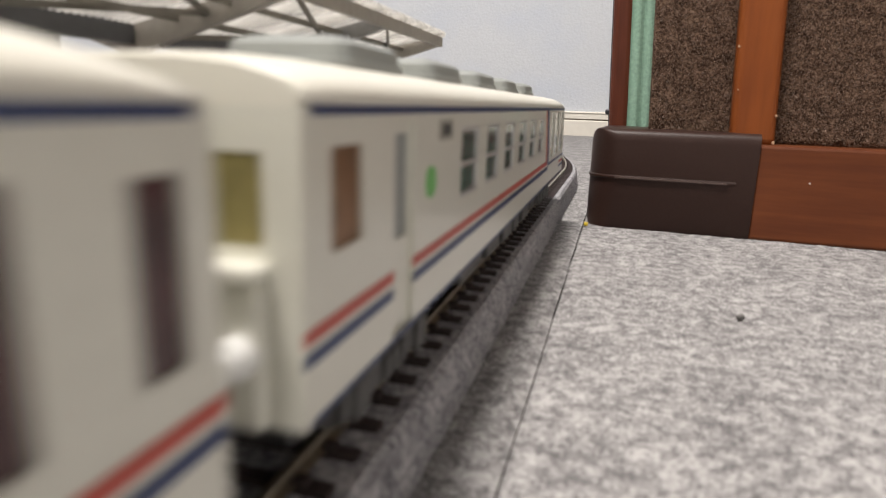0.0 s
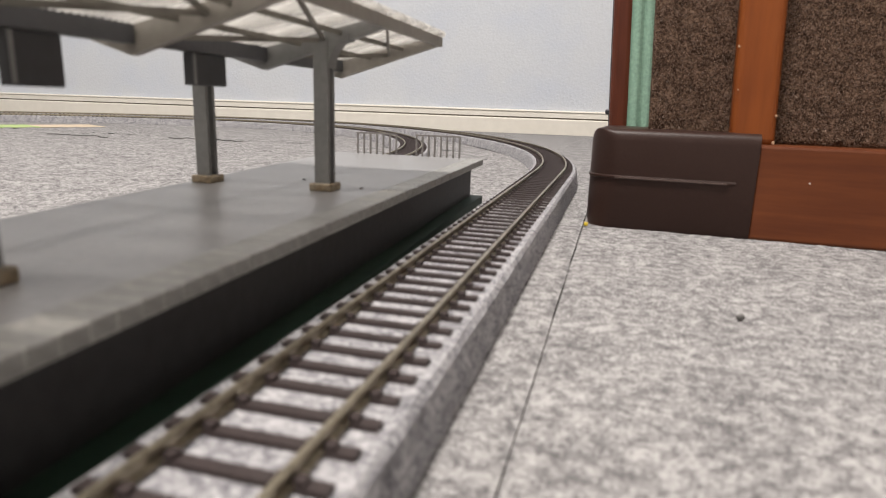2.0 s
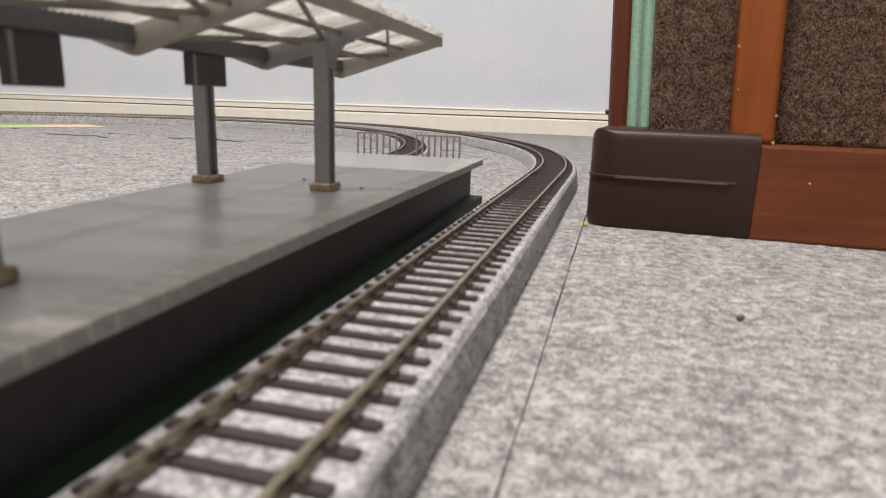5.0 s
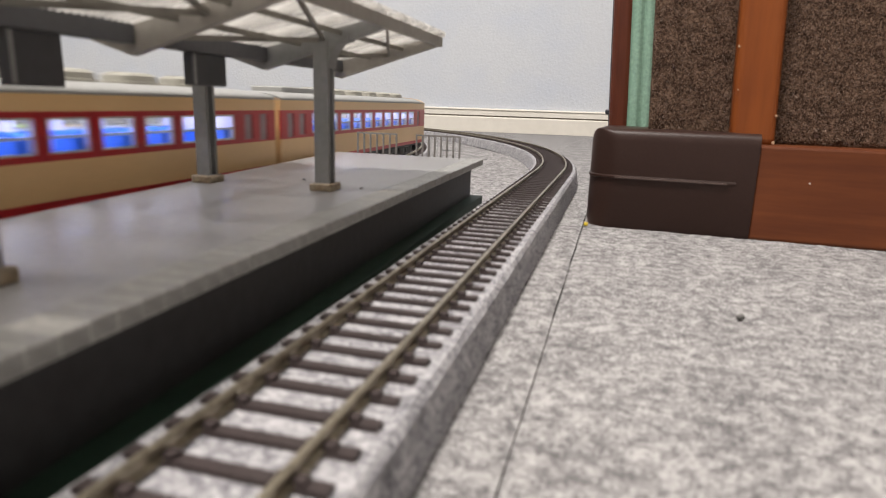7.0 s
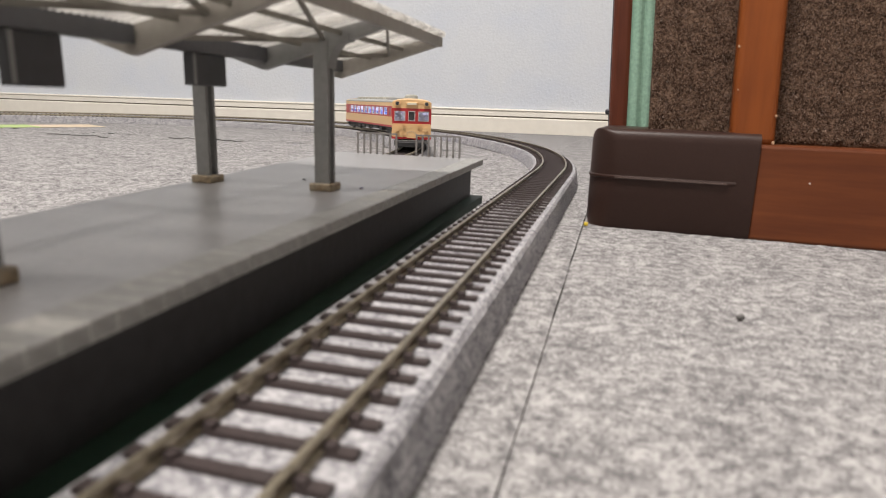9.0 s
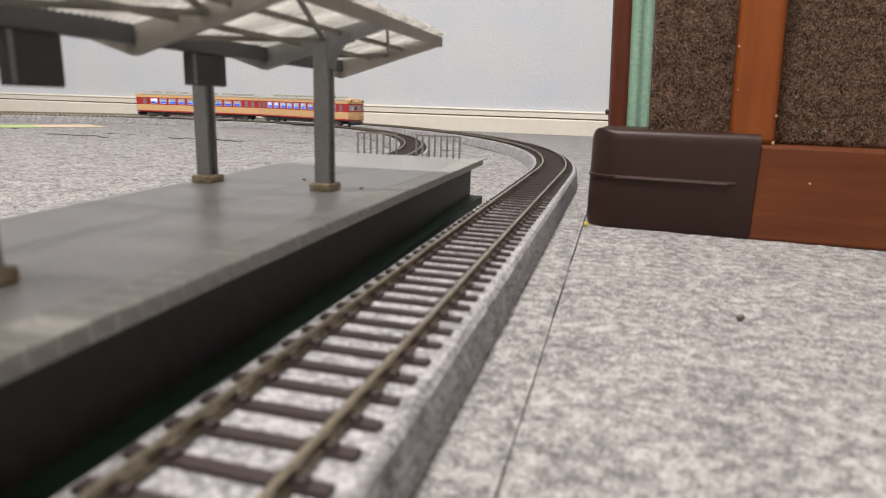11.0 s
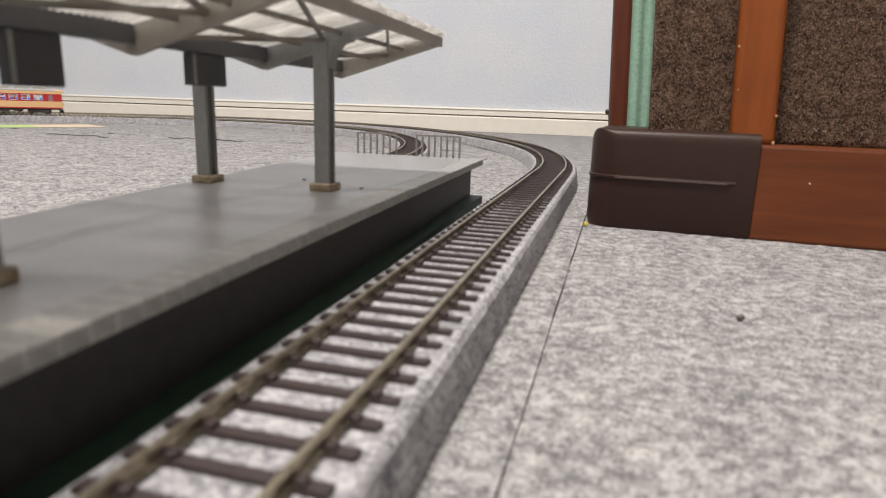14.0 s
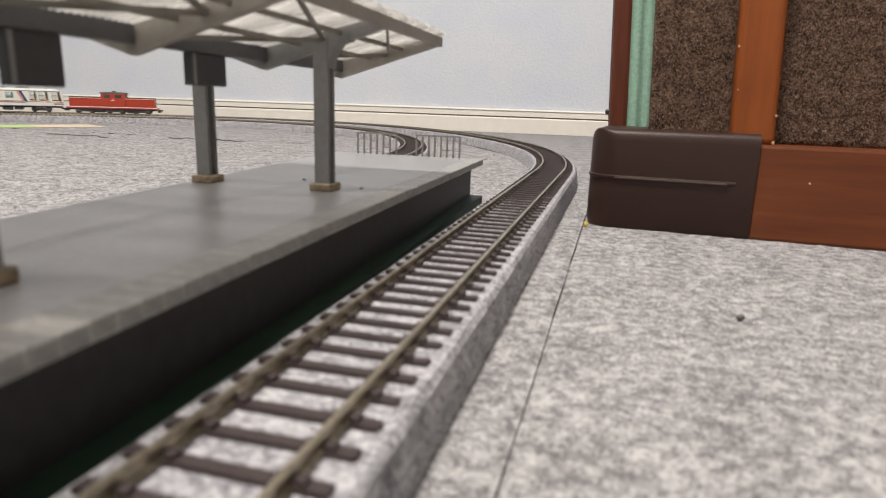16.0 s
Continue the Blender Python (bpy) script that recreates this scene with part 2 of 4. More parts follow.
M = {
    "carpet": felt("grey_carpet", (0.143, 0.137, 0.139), (0.28, 0.271, 0.269), (0.462, 0.448, 0.441), 250.0, 1150.0, 0.4),
    "bed": felt("roadbed_felt", (0.15, 0.148, 0.162), (0.36, 0.352, 0.366), (0.62, 0.605, 0.615), 700.0, 2400.0, 0.7),
    "plush": felt("brown_plush", (0.026, 0.014, 0.009), (0.088, 0.051, 0.034), (0.28, 0.185, 0.13), 820.0, 2500.0, 1.0, 0.75),
    "pile": mat("plush_pile", (0.25, 0.160, 0.110), 0.5, 0, 0.5, 900, 0, 0.95, 380, (0.070, 0.041, 0.028), spec=0.6),
    "rail": mat("nickel_rail", (0.40, 0.355, 0.27), 0.36, 0.85, 0.25, 600, 0.1, 0.6, 160, (0.19, 0.155, 0.11)),
    "tie": mat("brown_tie_plastic", (0.036, 0.024, 0.023), 0.65, 0, 0.3, 900, 0.3, 0.35, 60, (0.062, 0.049, 0.045)),
    "wall": mat("pale_blue_wallpaper", (0.643, 0.668, 0.705), 0.85, 0, 0.03, 190, 0.5, 0.6, 9, (0.565, 0.612, 0.705), detail=9),
    "plainwall": mat("plain_wallpaper", (0.74, 0.74, 0.73), 0.9, 0, 0.04, 100, 0.3),
    "ceiling": mat("white_ceiling", (0.82, 0.82, 0.80), 0.9, 0, 0.03, 60, 0.2),
    "base": mat("cream_baseboard", (0.81, 0.77, 0.69), 0.42, 0, 0.03, 60, 0.05, 0.2, 12, (0.75, 0.71, 0.62)),
    "groove": mat("baseboard_groove", (0.20, 0.17, 0.13), 0.8, 0, 0.1, 60),
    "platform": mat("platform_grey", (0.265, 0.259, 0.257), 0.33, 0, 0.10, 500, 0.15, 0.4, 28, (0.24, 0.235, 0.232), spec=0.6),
    "platform_side": mat("platform_black", (0.021, 0.0205, 0.021), 0.5, 0, 0.25, 300, 0.1, 0.4, 40, (0.029, 0.029, 0.029)),
    "edge": mat("platform_edge_stone", (0.252, 0.247, 0.234), 0.42, 0, 0.12, 500, 0.2, 0.3, 70, (0.23, 0.225, 0.20)),
    "joint": mat("pale_joint", (0.40, 0.39, 0.365), 0.8, 0, 0.15, 600, 0.2),
    "green": mat("dark_green_board", (0.012, 0.034, 0.020), 0.6, 0, 0.2, 300, 0.1),
    "post": mat("post_grey", (0.205, 0.201, 0.195), 0.5, 0, 0.08, 500, 0.1, 0.3, 60, (0.14, 0.145, 0.14)),
    "socket": mat("brass_socket", (0.205, 0.150, 0.090), 0.5, 0.1, 0.45, 500, 0.4, 0.8, 260, (0.40, 0.345, 0.26)),
    "rafter": mat("rafter_grey", (0.315, 0.29, 0.255), 0.5, 0, 0.08, 400, 0.1, 0.45, 60, (0.22, 0.21, 0.19)),
    "beam": mat("dark_beam_grey", (0.088, 0.088, 0.092), 0.5, 0, 0.08, 500, 0.1, 0.3, 60, (0.07, 0.07, 0.072)),
    "brace": mat("brace_brown_grey", (0.175, 0.160, 0.135), 0.5, 0, 0.1, 400, 0.1, 0.4, 80, (0.12, 0.11, 0.095)),
    "roofing": translucent("roof_sheet", (0.88, 0.87, 0.845), 0.8, 0.44),
    "board": mat("dark_sign", (0.045, 0.045, 0.048), 0.5, 0, 0.08, 400, 0.05),
    "fence": mat("fence_grey", (0.20, 0.185, 0.175), 0.5, 0, 0.1, 700, 0.1),
    "wood": wood("red_brown_wood_flat", (0.088, 0.021, 0.006), (0.168, 0.046, 0.012), 200.0, 0),
    "wood_up": wood("red_brown_wood_upright", (0.185, 0.043, 0.006), (0.315, 0.083, 0.013), 120.0, 2),
    "wood_dark": wood("dark_brown_wood", (0.070, 0.015, 0.006), (0.14, 0.033, 0.013), 200.0, 2),
    "chip": mat("bare_wood_chip", (0.52, 0.33, 0.20), 0.8, 0, 0.2, 900),
    "cap": mat("brown_plastic_cap", (0.036, 0.0185, 0.0145), 0.40, 0, 0.06, 700, 0.12, 0.3, 50, (0.045, 0.024, 0.019), spec=0.2),
    "capseam": mat("cap_seam", (0.105, 0.070, 0.060), 0.4, 0, 0.1, 600, 0.1),
    "cloth": mat("green_cloth", (0.30, 0.47, 0.36), 0.9, 0, 0.15, 500, 0.4, 0.3, 60, (0.24, 0.40, 0.30)),
    "steel": mat("dark_steel", (0.06, 0.06, 0.07), 0.4, 0.6, 0.1, 300),
    "white": mat("cream_white_shell", (0.745, 0.737, 0.65), 0.30, 0, 0.02, 500, 0.03, 0.15, 25, (0.66, 0.63, 0.53), coat=0.15),
    "roofwhite": mat("cream_roof", (0.80, 0.775, 0.68), 0.34, 0, 0.02, 400, 0.04, 0.15, 25, (0.74, 0.71, 0.6)),
    "grey_ac": mat("grey_cooler", (0.30, 0.315, 0.30), 0.5, 0, 0.05, 500, 0.1, 0.2, 60, (0.25, 0.26, 0.25)),
    "blue": mat("blue_stripe", (0.036, 0.056, 0.140), 0.4, 0, 0.05, 500),
    "red": mat("red_stripe", (0.50, 0.085, 0.060), 0.4, 0, 0.05, 500),
    "pink": mat("pale_red_stripe", (0.60, 0.27, 0.20), 0.4, 0, 0.05, 500),
    "circle": mat("green_mark", (0.16, 0.50, 0.13), 0.4),
    "black": mat("underframe_black", (0.018, 0.018, 0.019), 0.55, 0, 0.2, 500, 0.1),
    "gear": mat("underframe_grey", (0.075, 0.074, 0.07), 0.55, 0, 0.3, 300, 0.2),
    # seat green lightened; reflection haze on the panes is put into it
    "seatgreen": mat("green_seat", (0.15, 0.46, 0.34), 0.7, 0, 0.2, 600),
    "seatorange": mat("orange_seat", (0.80, 0.19, 0.045), 0.6, 0, 0.15, 600),
    "seatred": mat("maroon_interior", (0.30, 0.085, 0.07), 0.8, 0, 0.35, 350),
    "seatblue": mat("blue_seat", (0.045, 0.19, 0.75), 0.6, 0, 0.1, 600),
    "inner": mat("pale_interior", (0.55, 0.53, 0.50), 0.7, 0, 0.05, 300),
    "innerlit": mat("lilac_interior", (0.68, 0.65, 0.76), 0.6, 0, 0.05, 300),
    "glow": mat("cabin_light", (0.84, 0.85, 1.0), 0.5, emit=8.0),
    "glass": glass("clear_glass", (0.93, 0.96, 0.95)),
    # pale veil in the pane stands in for the room's reflection
    "coachglass": glass("reflection_veil_pane", (0.86, 0.93, 0.90), 0.05, 0.93),
    "winframe": mat("window_frame", (0.62, 0.62, 0.60), 0.35, 0.4),
    "frosted": mat("frosted_window", (0.30, 0.20, 0.22), 0.25, 0, 0.15, 150),
    "darkglass": mat("shaded_window", (0.05, 0.05, 0.052), 0.12, 0, 0.2, 200),
    "maroonglass": mat("maroon_window", (0.075, 0.035, 0.035), 0.2, 0, 0.3, 200),
    # opaque brown stands in for light coming through the small windows
    "brownpane": mat("lit_brown_pane", (0.20, 0.105, 0.05), 0.4, 0, 0.3, 180),
    "mustard": mat("ochre_blind", (0.25, 0.21, 0.075), 0.6, 0, 0.2, 300),
    "cream": mat("cream_orange_shell", (0.71, 0.46, 0.225), 0.36, 0, 0.03, 500, 0.03, 0.15, 40, (0.64, 0.40, 0.19), coat=0.1),
    "railred": mat("crimson_band", (0.42, 0.022, 0.026), 0.36, 0, 0.05, 500, 0.03, coat=0.1),
    "roofgrey": mat("grey_roof", (0.36, 0.36, 0.345), 0.55, 0, 0.05, 500, 0.1),
    "vent": mat("beige_grey_cooler", (0.40, 0.385, 0.33), 0.55, 0, 0.06, 500, 0.1, 0.3, 80, (0.33, 0.32, 0.28)),
    "darkroof": mat("dark_grey_roof", (0.085, 0.082, 0.078), 0.6, 0, 0.1, 400, 0.1),
    "locored": mat("loco_red", (0.40, 0.042, 0.016), 0.4, 0, 0.05, 500, 0.03),
    "brightwhite": mat("white_line", (0.8, 0.8, 0.78), 0.4),
    "lens": mat("lamp_lens", (0.75, 0.70, 0.55), 0.15),
    "matgreen": mat("green_sheet", (0.40, 0.54, 0.20), 0.7, 0, 0.1, 80, 0, 0.7, 14, (0.52, 0.56, 0.24)),
    "matorange": mat("orange_sheet", (0.66, 0.52, 0.38), 0.7, 0, 0.1, 80, 0, 0.6, 14, (0.62, 0.57, 0.42)),
    "thread": mat("dark_fray", (0.10, 0.095, 0.09), 0.95, 0, 0.4, 400),
    "lamp": mat("lamp_diffuser", (1.0, 0.965, 0.91), 0.5, emit=4.0),
    "yellow": mat("yellow_tab", (0.62, 0.45, 0.03), 0.6),
}


# ---- mesh helpers ----
def part(name, bm, material, parent=None, label=""):
    me = bpy.data.meshes.new(name)
    bm.to_mesh(me)
    bm.free()
    for m in (material if isinstance(material, (list, tuple)) else [material]):
        me.materials.append(m)
    ob = new(name, me)
    if parent:
        ob.parent = parent
    if label:
        tagged(ob, label)
    return ob


def thing(name, label, category, group="", kind=""):
    return tagged(new(name), label, category, group, kind)


def box(bm, x0, x1, y0, y1, z0, z1, bevel=0.0, seg=1):
    vs = [bm.verts.new((x, y, z)) for x in (x0, x1) for y in (y0, y1) for z in (z0, z1)]
    fs = [bm.faces.new([vs[i] for i in q]) for q in
          ((0, 1, 3, 2), (4, 6, 7, 5), (0, 4, 5, 1), (2, 3, 7, 6), (0, 2, 6, 4), (1, 5, 7, 3))]
    if bevel:
        edges = list({e for f in fs for e in f.edges})
        bmesh.ops.bevel(bm, geom=edges, offset=bevel, segments=seg, affect="EDGES", profile=0.5)
    return bm


def boxed(x0, x1, y0, y1, z0, z1, bevel=0.0, seg=1):
    return box(bmesh.new(), x0, x1, y0, y1, z0, z1, bevel, seg)


def prism(bm, ring, axis, a, b):
    """A closed outline pushed along one axis from a to b. The outline gives the other two axes in order."""
    def p(u, v, w):
        return {0: (w, u, v), 1: (u, w, v), 2: (u, v, w)}[axis]
    lo = [bm.verts.new(p(u, v, a)) for u, v in ring]
    hi = [bm.verts.new(p(u, v, b)) for u, v in ring]
    n = len(ring)
    for i in range(n):
        bm.faces.new((lo[i], lo[(i + 1) % n], hi[(i + 1) % n], hi[i]))
    bm.faces.new(lo[::-1])
    bm.faces.new(hi)
    bmesh.ops.recalc_face_normals(bm, faces=bm.faces)
    return bm


def loft(bm, rings, closed=True, caps=True):
    rows = [[bm.verts.new(p) for p in ring] for ring in rings]
    n = len(rows[0])
    for a, b in zip(rows[:-1], rows[1:]):
        for i in range(n if closed else n - 1):
            bm.faces.new((a[i], a[(i + 1) % n], b[(i + 1) % n], b[i]))
    if caps:
        bm.faces.new(rows[0][::-1])
        bm.faces.new(rows[-1])
    bmesh.ops.recalc_face_normals(bm, faces=bm.faces)
    return bm


def bar(bm, p, q, w, h):
    """A straight bar of width w and height h between two points."""
    p, q = Vector(p), Vector(q)
    d = (q - p).normalized()
    side = d.cross(Vector((0, 0, 1)))
    side = side.normalized() if side.length > 1e-4 else Vector((1, 0, 0))
    up = side.cross(d)
    ring = [(side * a * w / 2 + up * b * h / 2) for a, b in ((-1, -1), (1, -1), (1, 1), (-1, 1))]
    return loft(bm, [[p + r for r in ring], [q + r for r in ring]])


def cyl(bm, c, r, h, axis=2, n=12):
    ring = [(c[(axis + 1) % 3] + r * math.cos(2 * math.pi * i / n), c[(axis + 2) % 3] + r * math.sin(2 * math.pi * i / n)) for i in range(n)]
    if axis == 1:
        ring = [(v, u) for u, v in ring]
    return prism(bm, ring, axis, c[axis] - h / 2, c[axis] + h / 2)


def plate(bm, us, vs, holes, place, thick):
    """A plate over the grid us x vs with rectangular holes (u0, u1, v0, v1). place(u, v, d) gives the point, d deep."""
    us, vs = sorted(set(us) | {h[i] for h in holes for i in (0, 1)}), sorted(set(vs) | {h[i] for h in holes for i in (2, 3)})
    solid = {}
    for i in range(len(us) - 1):
        for j in range(len(vs) - 1):
            u, v = (us[i] + us[i + 1]) / 2, (vs[j] + vs[j + 1]) / 2
            solid[i, j] = not any(h[0] < u < h[1] and h[2] < v < h[3] for h in holes)
    cache = {}

    def vert(i, j, d):
        if (i, j, d) not in cache:
            cache[i, j, d] = bm.verts.new(place(us[i], vs[j], d * thick))
        return cache[i, j, d]
    for (i, j), ok in solid.items():
        if not ok:
            continue
        q = [(i, j), (i + 1, j), (i + 1, j + 1), (i, j + 1)]
        for d in (0, 1):
            bm.faces.new([vert(*c, d) for c in (q if d else q[::-1])])
        for (a, b), nb in zip(zip(q, q[1:] + q[:1]), ((i, j - 1), (i + 1, j), (i, j + 1), (i - 1, j))):
            if not solid.get(nb, False):
                bm.faces.new((vert(*a, 0), vert(*b, 0), vert(*b, 1), vert(*a, 1)))
    bmesh.ops.recalc_face_normals(bm, faces=bm.faces)
    return bm


# ---- the two loops of track ----
def route(x, y, h, segs, step=0.006):
    pts, s = [], 0.0
    for length, k in segs:
        n = max(2, round(length / step))
        for i in range(n):
            pts.append((s, x, y, h))
            d = length / n
            x, y, h, s = x + d * math.cos(h + k * d / 2), y + d * math.sin(h + k * d / 2), h + k * d, s + d
    pts.append((s, x, y, h))
    return np.array(pts)


def closed_route(x0, h0, segs, last_radius, back_y):
    """The seen part of a loop, then its far side, the straight behind it and the turn at the back, home to the start."""
    a = route(x0, 0.02, h0, segs)
    left = (1.5 * math.pi - a[-1, 3]) * last_radius
    segs = segs + [(left, 1 / last_radius)]
    a = route(x0, 0.02, h0, segs)
    xe, ye = a[-1, 1], a[-1, 2]
    run = 0.02 - back_y
    xb = x0 - run * math.cos(h0)
    r = (xb - xe) / 2
    segs = segs + [(ye - back_y, 0), (math.pi * r, 1 / r)]
    a = route(x0, 0.02, h0, segs)
    gap = math.hypot(x0 - a[-1, 1], 0.02 - a[-1, 2])
    n = max(2, round(gap / 0.006))
    tail = [(a[-1, 0] + gap * i / n, a[-1, 1] + (x0 - a[-1, 1]) * i / n, a[-1, 2] + (0.02 - a[-1, 2]) * i / n, h0 + 2 * math.pi) for i in range(1, n + 1)]
    return np.vstack([a, tail])


OUTER = closed_route(-0.0442, math.pi / 2, [(0.429, 0), (0.311, 1.217), (0.518, 1.077), (1.0, 1.667)], 0.6, -0.23)
INNER = closed_route(-0.171, math.pi / 2 + 0.022, [(0.451, 0), (0.093, 1.684), (0.387, 1.186), (1.0, 1.923)], 0.52, -0.35)
RAIL_TOP = 0.0155


def on(path, s):
    total = path[-1, 0]
    turns = math.floor(s / total)
    u = s - turns * total
    x, y, h = (float(np.interp(u, path[:, 0], path[:, i])) for i in (1, 2, 3))
    return x, y, h


def sweep(path, ring, s0=None, s1=None):
    bm = bmesh.new()
    rows = []
    for s, x, y, h in path:
        if s0 is not None and not s0 <= s <= s1:
            continue
        rows.append([(x + u * math.sin(h), y - u * math.cos(h), v) for u, v in ring])
    if s0 is None:
        rows[-1] = rows[0]
    return loft(bm, rows, caps=s0 is not None)


def rail_ring(u):
    return [(u - 0.0010, 0.0131), (u + 0.0010, 0.0131), (u + 0.0009, 0.0134), (u + 0.0003, 0.0136), (u + 0.0003, 0.0148), (u + 0.0006, 0.0150),
            (u + 0.0005, 0.0155), (u - 0.0005, 0.0155), (u - 0.0006, 0.0150), (u - 0.0003, 0.0148), (u - 0.0003, 0.0136), (u - 0.0009, 0.0134)]


TIE_PITCH = 0.0083


def tie_mesh():
    bm = bmesh.new()
    prism(bm, [(-0.0014, 0), (0.0014, 0), (0.0012, 0.0016), (-0.0012, 0.0016)], 1, -0.0144, 0.0153)
    for y in (-0.009, 0.0098):
        for a, b in ((-0.0023, -0.0005), (0.0005, 0.0023)):
            box(bm, -0.0010, 0.0010, y + a, y + b, 0.0014, 0.0024)
    me = bpy.data.meshes.new("tie")
    bm.to_mesh(me)
    bm.free()
    me.materials.append(M["tie"])
    return me


def build_track(path, label, single):
    t = thing("railway_track", label, "track", "model railway tracks")
    bm = sweep(path, [(-0.0200, 0.0005), (0.0186, 0.0005), (0.0181, 0.0062), (0.0174, 0.0110), (0.0163, 0.0124), (-0.0166, 0.0124), (-0.0178, 0.0114), (-0.0190, 0.0062)])
    rng = random.Random(9)
    for v in bm.verts:
        v.co += Vector((rng.uniform(-0.00025, 0.00025), rng.uniform(-0.00025, 0.00025), rng.uniform(-0.00015, 0.00010) if v.co.z > 0.003 else 0))
    part("roadbed", bm, M["bed"], t, "grey felt roadbed with sloping sides")
    for u in (-0.0098, 0.0090):
        part("rail", sweep(path, rail_ring(u)), M["rail"], t, "dull nickel-silver rail")
    me = tie_mesh()
    rng = random.Random(5)
    count = int(path[-1, 0] / TIE_PITCH)
    order = sorted(range(count), key=lambda i: (i * TIE_PITCH + 0.12) % path[-1, 0])
    verts, faces = [], []
    for n, i in enumerate(order):
        x, y, h = on(path, i * TIE_PITCH + 0.0008)
        m = pose(x, y, 0.0116, 0, 0, math.degrees(h) + rng.uniform(-0.7, 0.7))
        if n < single:
            ob = new("tie", me)
            ob.matrix_world = m
            ob.parent = t
        else:
            k = len(verts)
            verts += [m @ v.co for v in me.vertices]
            faces += [[k + j for j in p.vertices] for p in me.polygons]
    rest = bpy.data.meshes.new("far_tie_bed")
    rest.from_pydata(verts, [], faces)
    rest.materials.append(M["tie"])
    ob = new("far_tie_bed", rest)
    ob.parent = t
    tagged(ob, "brown plastic ties farther along the loop", kind="stuff")
    return t


# ---- the room ----
def build_room():
    fl = tagged(part("floor", boxed(-2.6, 1.9, -1.9, 1.42, -0.06, -0.0045), M["groove"]), "room floor under grey felt carpet sheets", "floor", kind="structure")
    for x0, x1, y0, y1 in ((-0.01305, 1.9, -1.9, 1.42), (-2.6, -0.01355, -1.9, 0.790), (-2.6, -0.0137, 0.7909, 1.42)):
        bm = bmesh.new()
        rng = random.Random(3)
        # slightly wavy cut edges
        def edge(a, b, fixed, along):
            n = max(2, int(abs(b - a) / 0.02))
            return [((a + (b - a) * i / n, fixed + rng.uniform(-0.00018, 0.00018)) if along == 0 else (fixed + rng.uniform(-0.00018, 0.00018), a + (b - a) * i / n)) for i in range(n)]
        ring = edge(x0, x1, y0, 0) + edge(y0, y1, x1, 1) + edge(x1, x0, y1, 0) + edge(y1, y0, x0, 1)
        prism(bm, ring, 2, -0.0045, -0.0004)
        part("carpet_sheet", bm, M["carpet"], fl, "mottled grey felt carpet")
    for x0, x1, y0, y1, step in ((-0.01310, 0.330, 0.045, 0.420, 0.0011), (-0.0400, -0.01350, 0.045, 0.420, 0.0011), (-1.30, -0.195, 0.10, 0.7895, 0.0028), (-1.30, -0.195, 0.7915, 1.20, 0.0030), (-0.165, -0.070, 0.345, 0.7895, 0.0022)):
        nx, ny = int((x1 - x0) / step), int((y1 - y0) / step)
        gen = np.random.RandomState(8)

        def bumps(cell, height):
            """Smooth random heights with one bump about every cell metres."""
            gx, gy = int((x1 - x0) / cell) + 3, int((y1 - y0) / cell) + 3
            g = gen.rand(gx, gy)
            u, v = np.arange(nx + 1) * step / cell, np.arange(ny + 1) * step / cell
            i, j = u.astype(int), v.astype(int)
            fu, fv = (u - i)[:, None], (v - j)[None, :]
            fu, fv = fu * fu * (3 - 2 * fu), fv * fv * (3 - 2 * fv)
            return height * (g[i][:, j] * (1 - fu) * (1 - fv) + g[i + 1][:, j] * fu * (1 - fv) + g[i][:, j + 1] * (1 - fu) * fv + g[i + 1][:, j + 1] * fu * fv)
        z = bumps(max(0.0042, 2 * step), 0.0005 if step < 0.002 else 0.0010) + bumps(max(0.0017, 1.2 * step), 0.00045 if step < 0.002 else 0.0010) - (0.0004 if step < 0.002 else 0.0007)
        xs, ys = x0 + np.arange(nx + 1) * step, y0 + np.arange(ny + 1) * step
        edge_fall = np.minimum(1.0, np.minimum(np.arange(nx + 1), nx - np.arange(nx + 1)) / 2.0)[:, None]
        z = z * edge_fall - 0.0008 * (1 - edge_fall)
        verts = np.stack([np.repeat(xs, ny + 1), np.tile(ys, nx + 1), z.ravel()], 1)
        ids = np.arange((nx + 1) * (ny + 1)).reshape(nx + 1, ny + 1)
        quads = np.stack([ids[:-1, :-1], ids[1:, :-1], ids[1:, 1:], ids[:-1, 1:]], -1).reshape(-1, 4)
        me = bpy.data.meshes.new("carpet_pile")
        me.from_pydata(verts.tolist(), [], quads.tolist())
        me.materials.append(M["carpet"])
        for poly in me.polygons:
            poly.use_smooth = True
        ob = new("carpet_pile", me)
        ob.parent = fl
        tagged(ob, "tufted pile of the grey felt carpet", kind="stuff")
    for name, b, m, lab in (("wall_far", (-2.7, 2.0, 1.42, 1.52, -0.06, 2.4), "wall", "pale blue textured wallpaper wall"),
                            ("wall_near", (-2.7, 2.0, -2.0, -1.9, -0.06, 2.4), "plainwall", "plain pale wall behind the railway"),
                            ("wall_left", (-2.7, -2.6, -1.9, 1.42, -0.06, 2.4), "plainwall", "plain pale side wall"),
                            ("wall_right", (1.9, 2.0, -1.9, 1.42, -0.06, 2.4), "plainwall", "plain pale side wall")):
        tagged(part(name, boxed(*b), M[m]), lab, "wall", kind="structure")
    tagged(part("ceiling", boxed(-2.7, 2.0, -2.0, 1.52, 2.4, 2.5), M["ceiling"]), "plain white ceiling", "ceiling", kind="structure")
    bb = thing("baseboard", "cream painted baseboard with a dark groove along the wall", "baseboard", kind="structure")
    y = 1.42
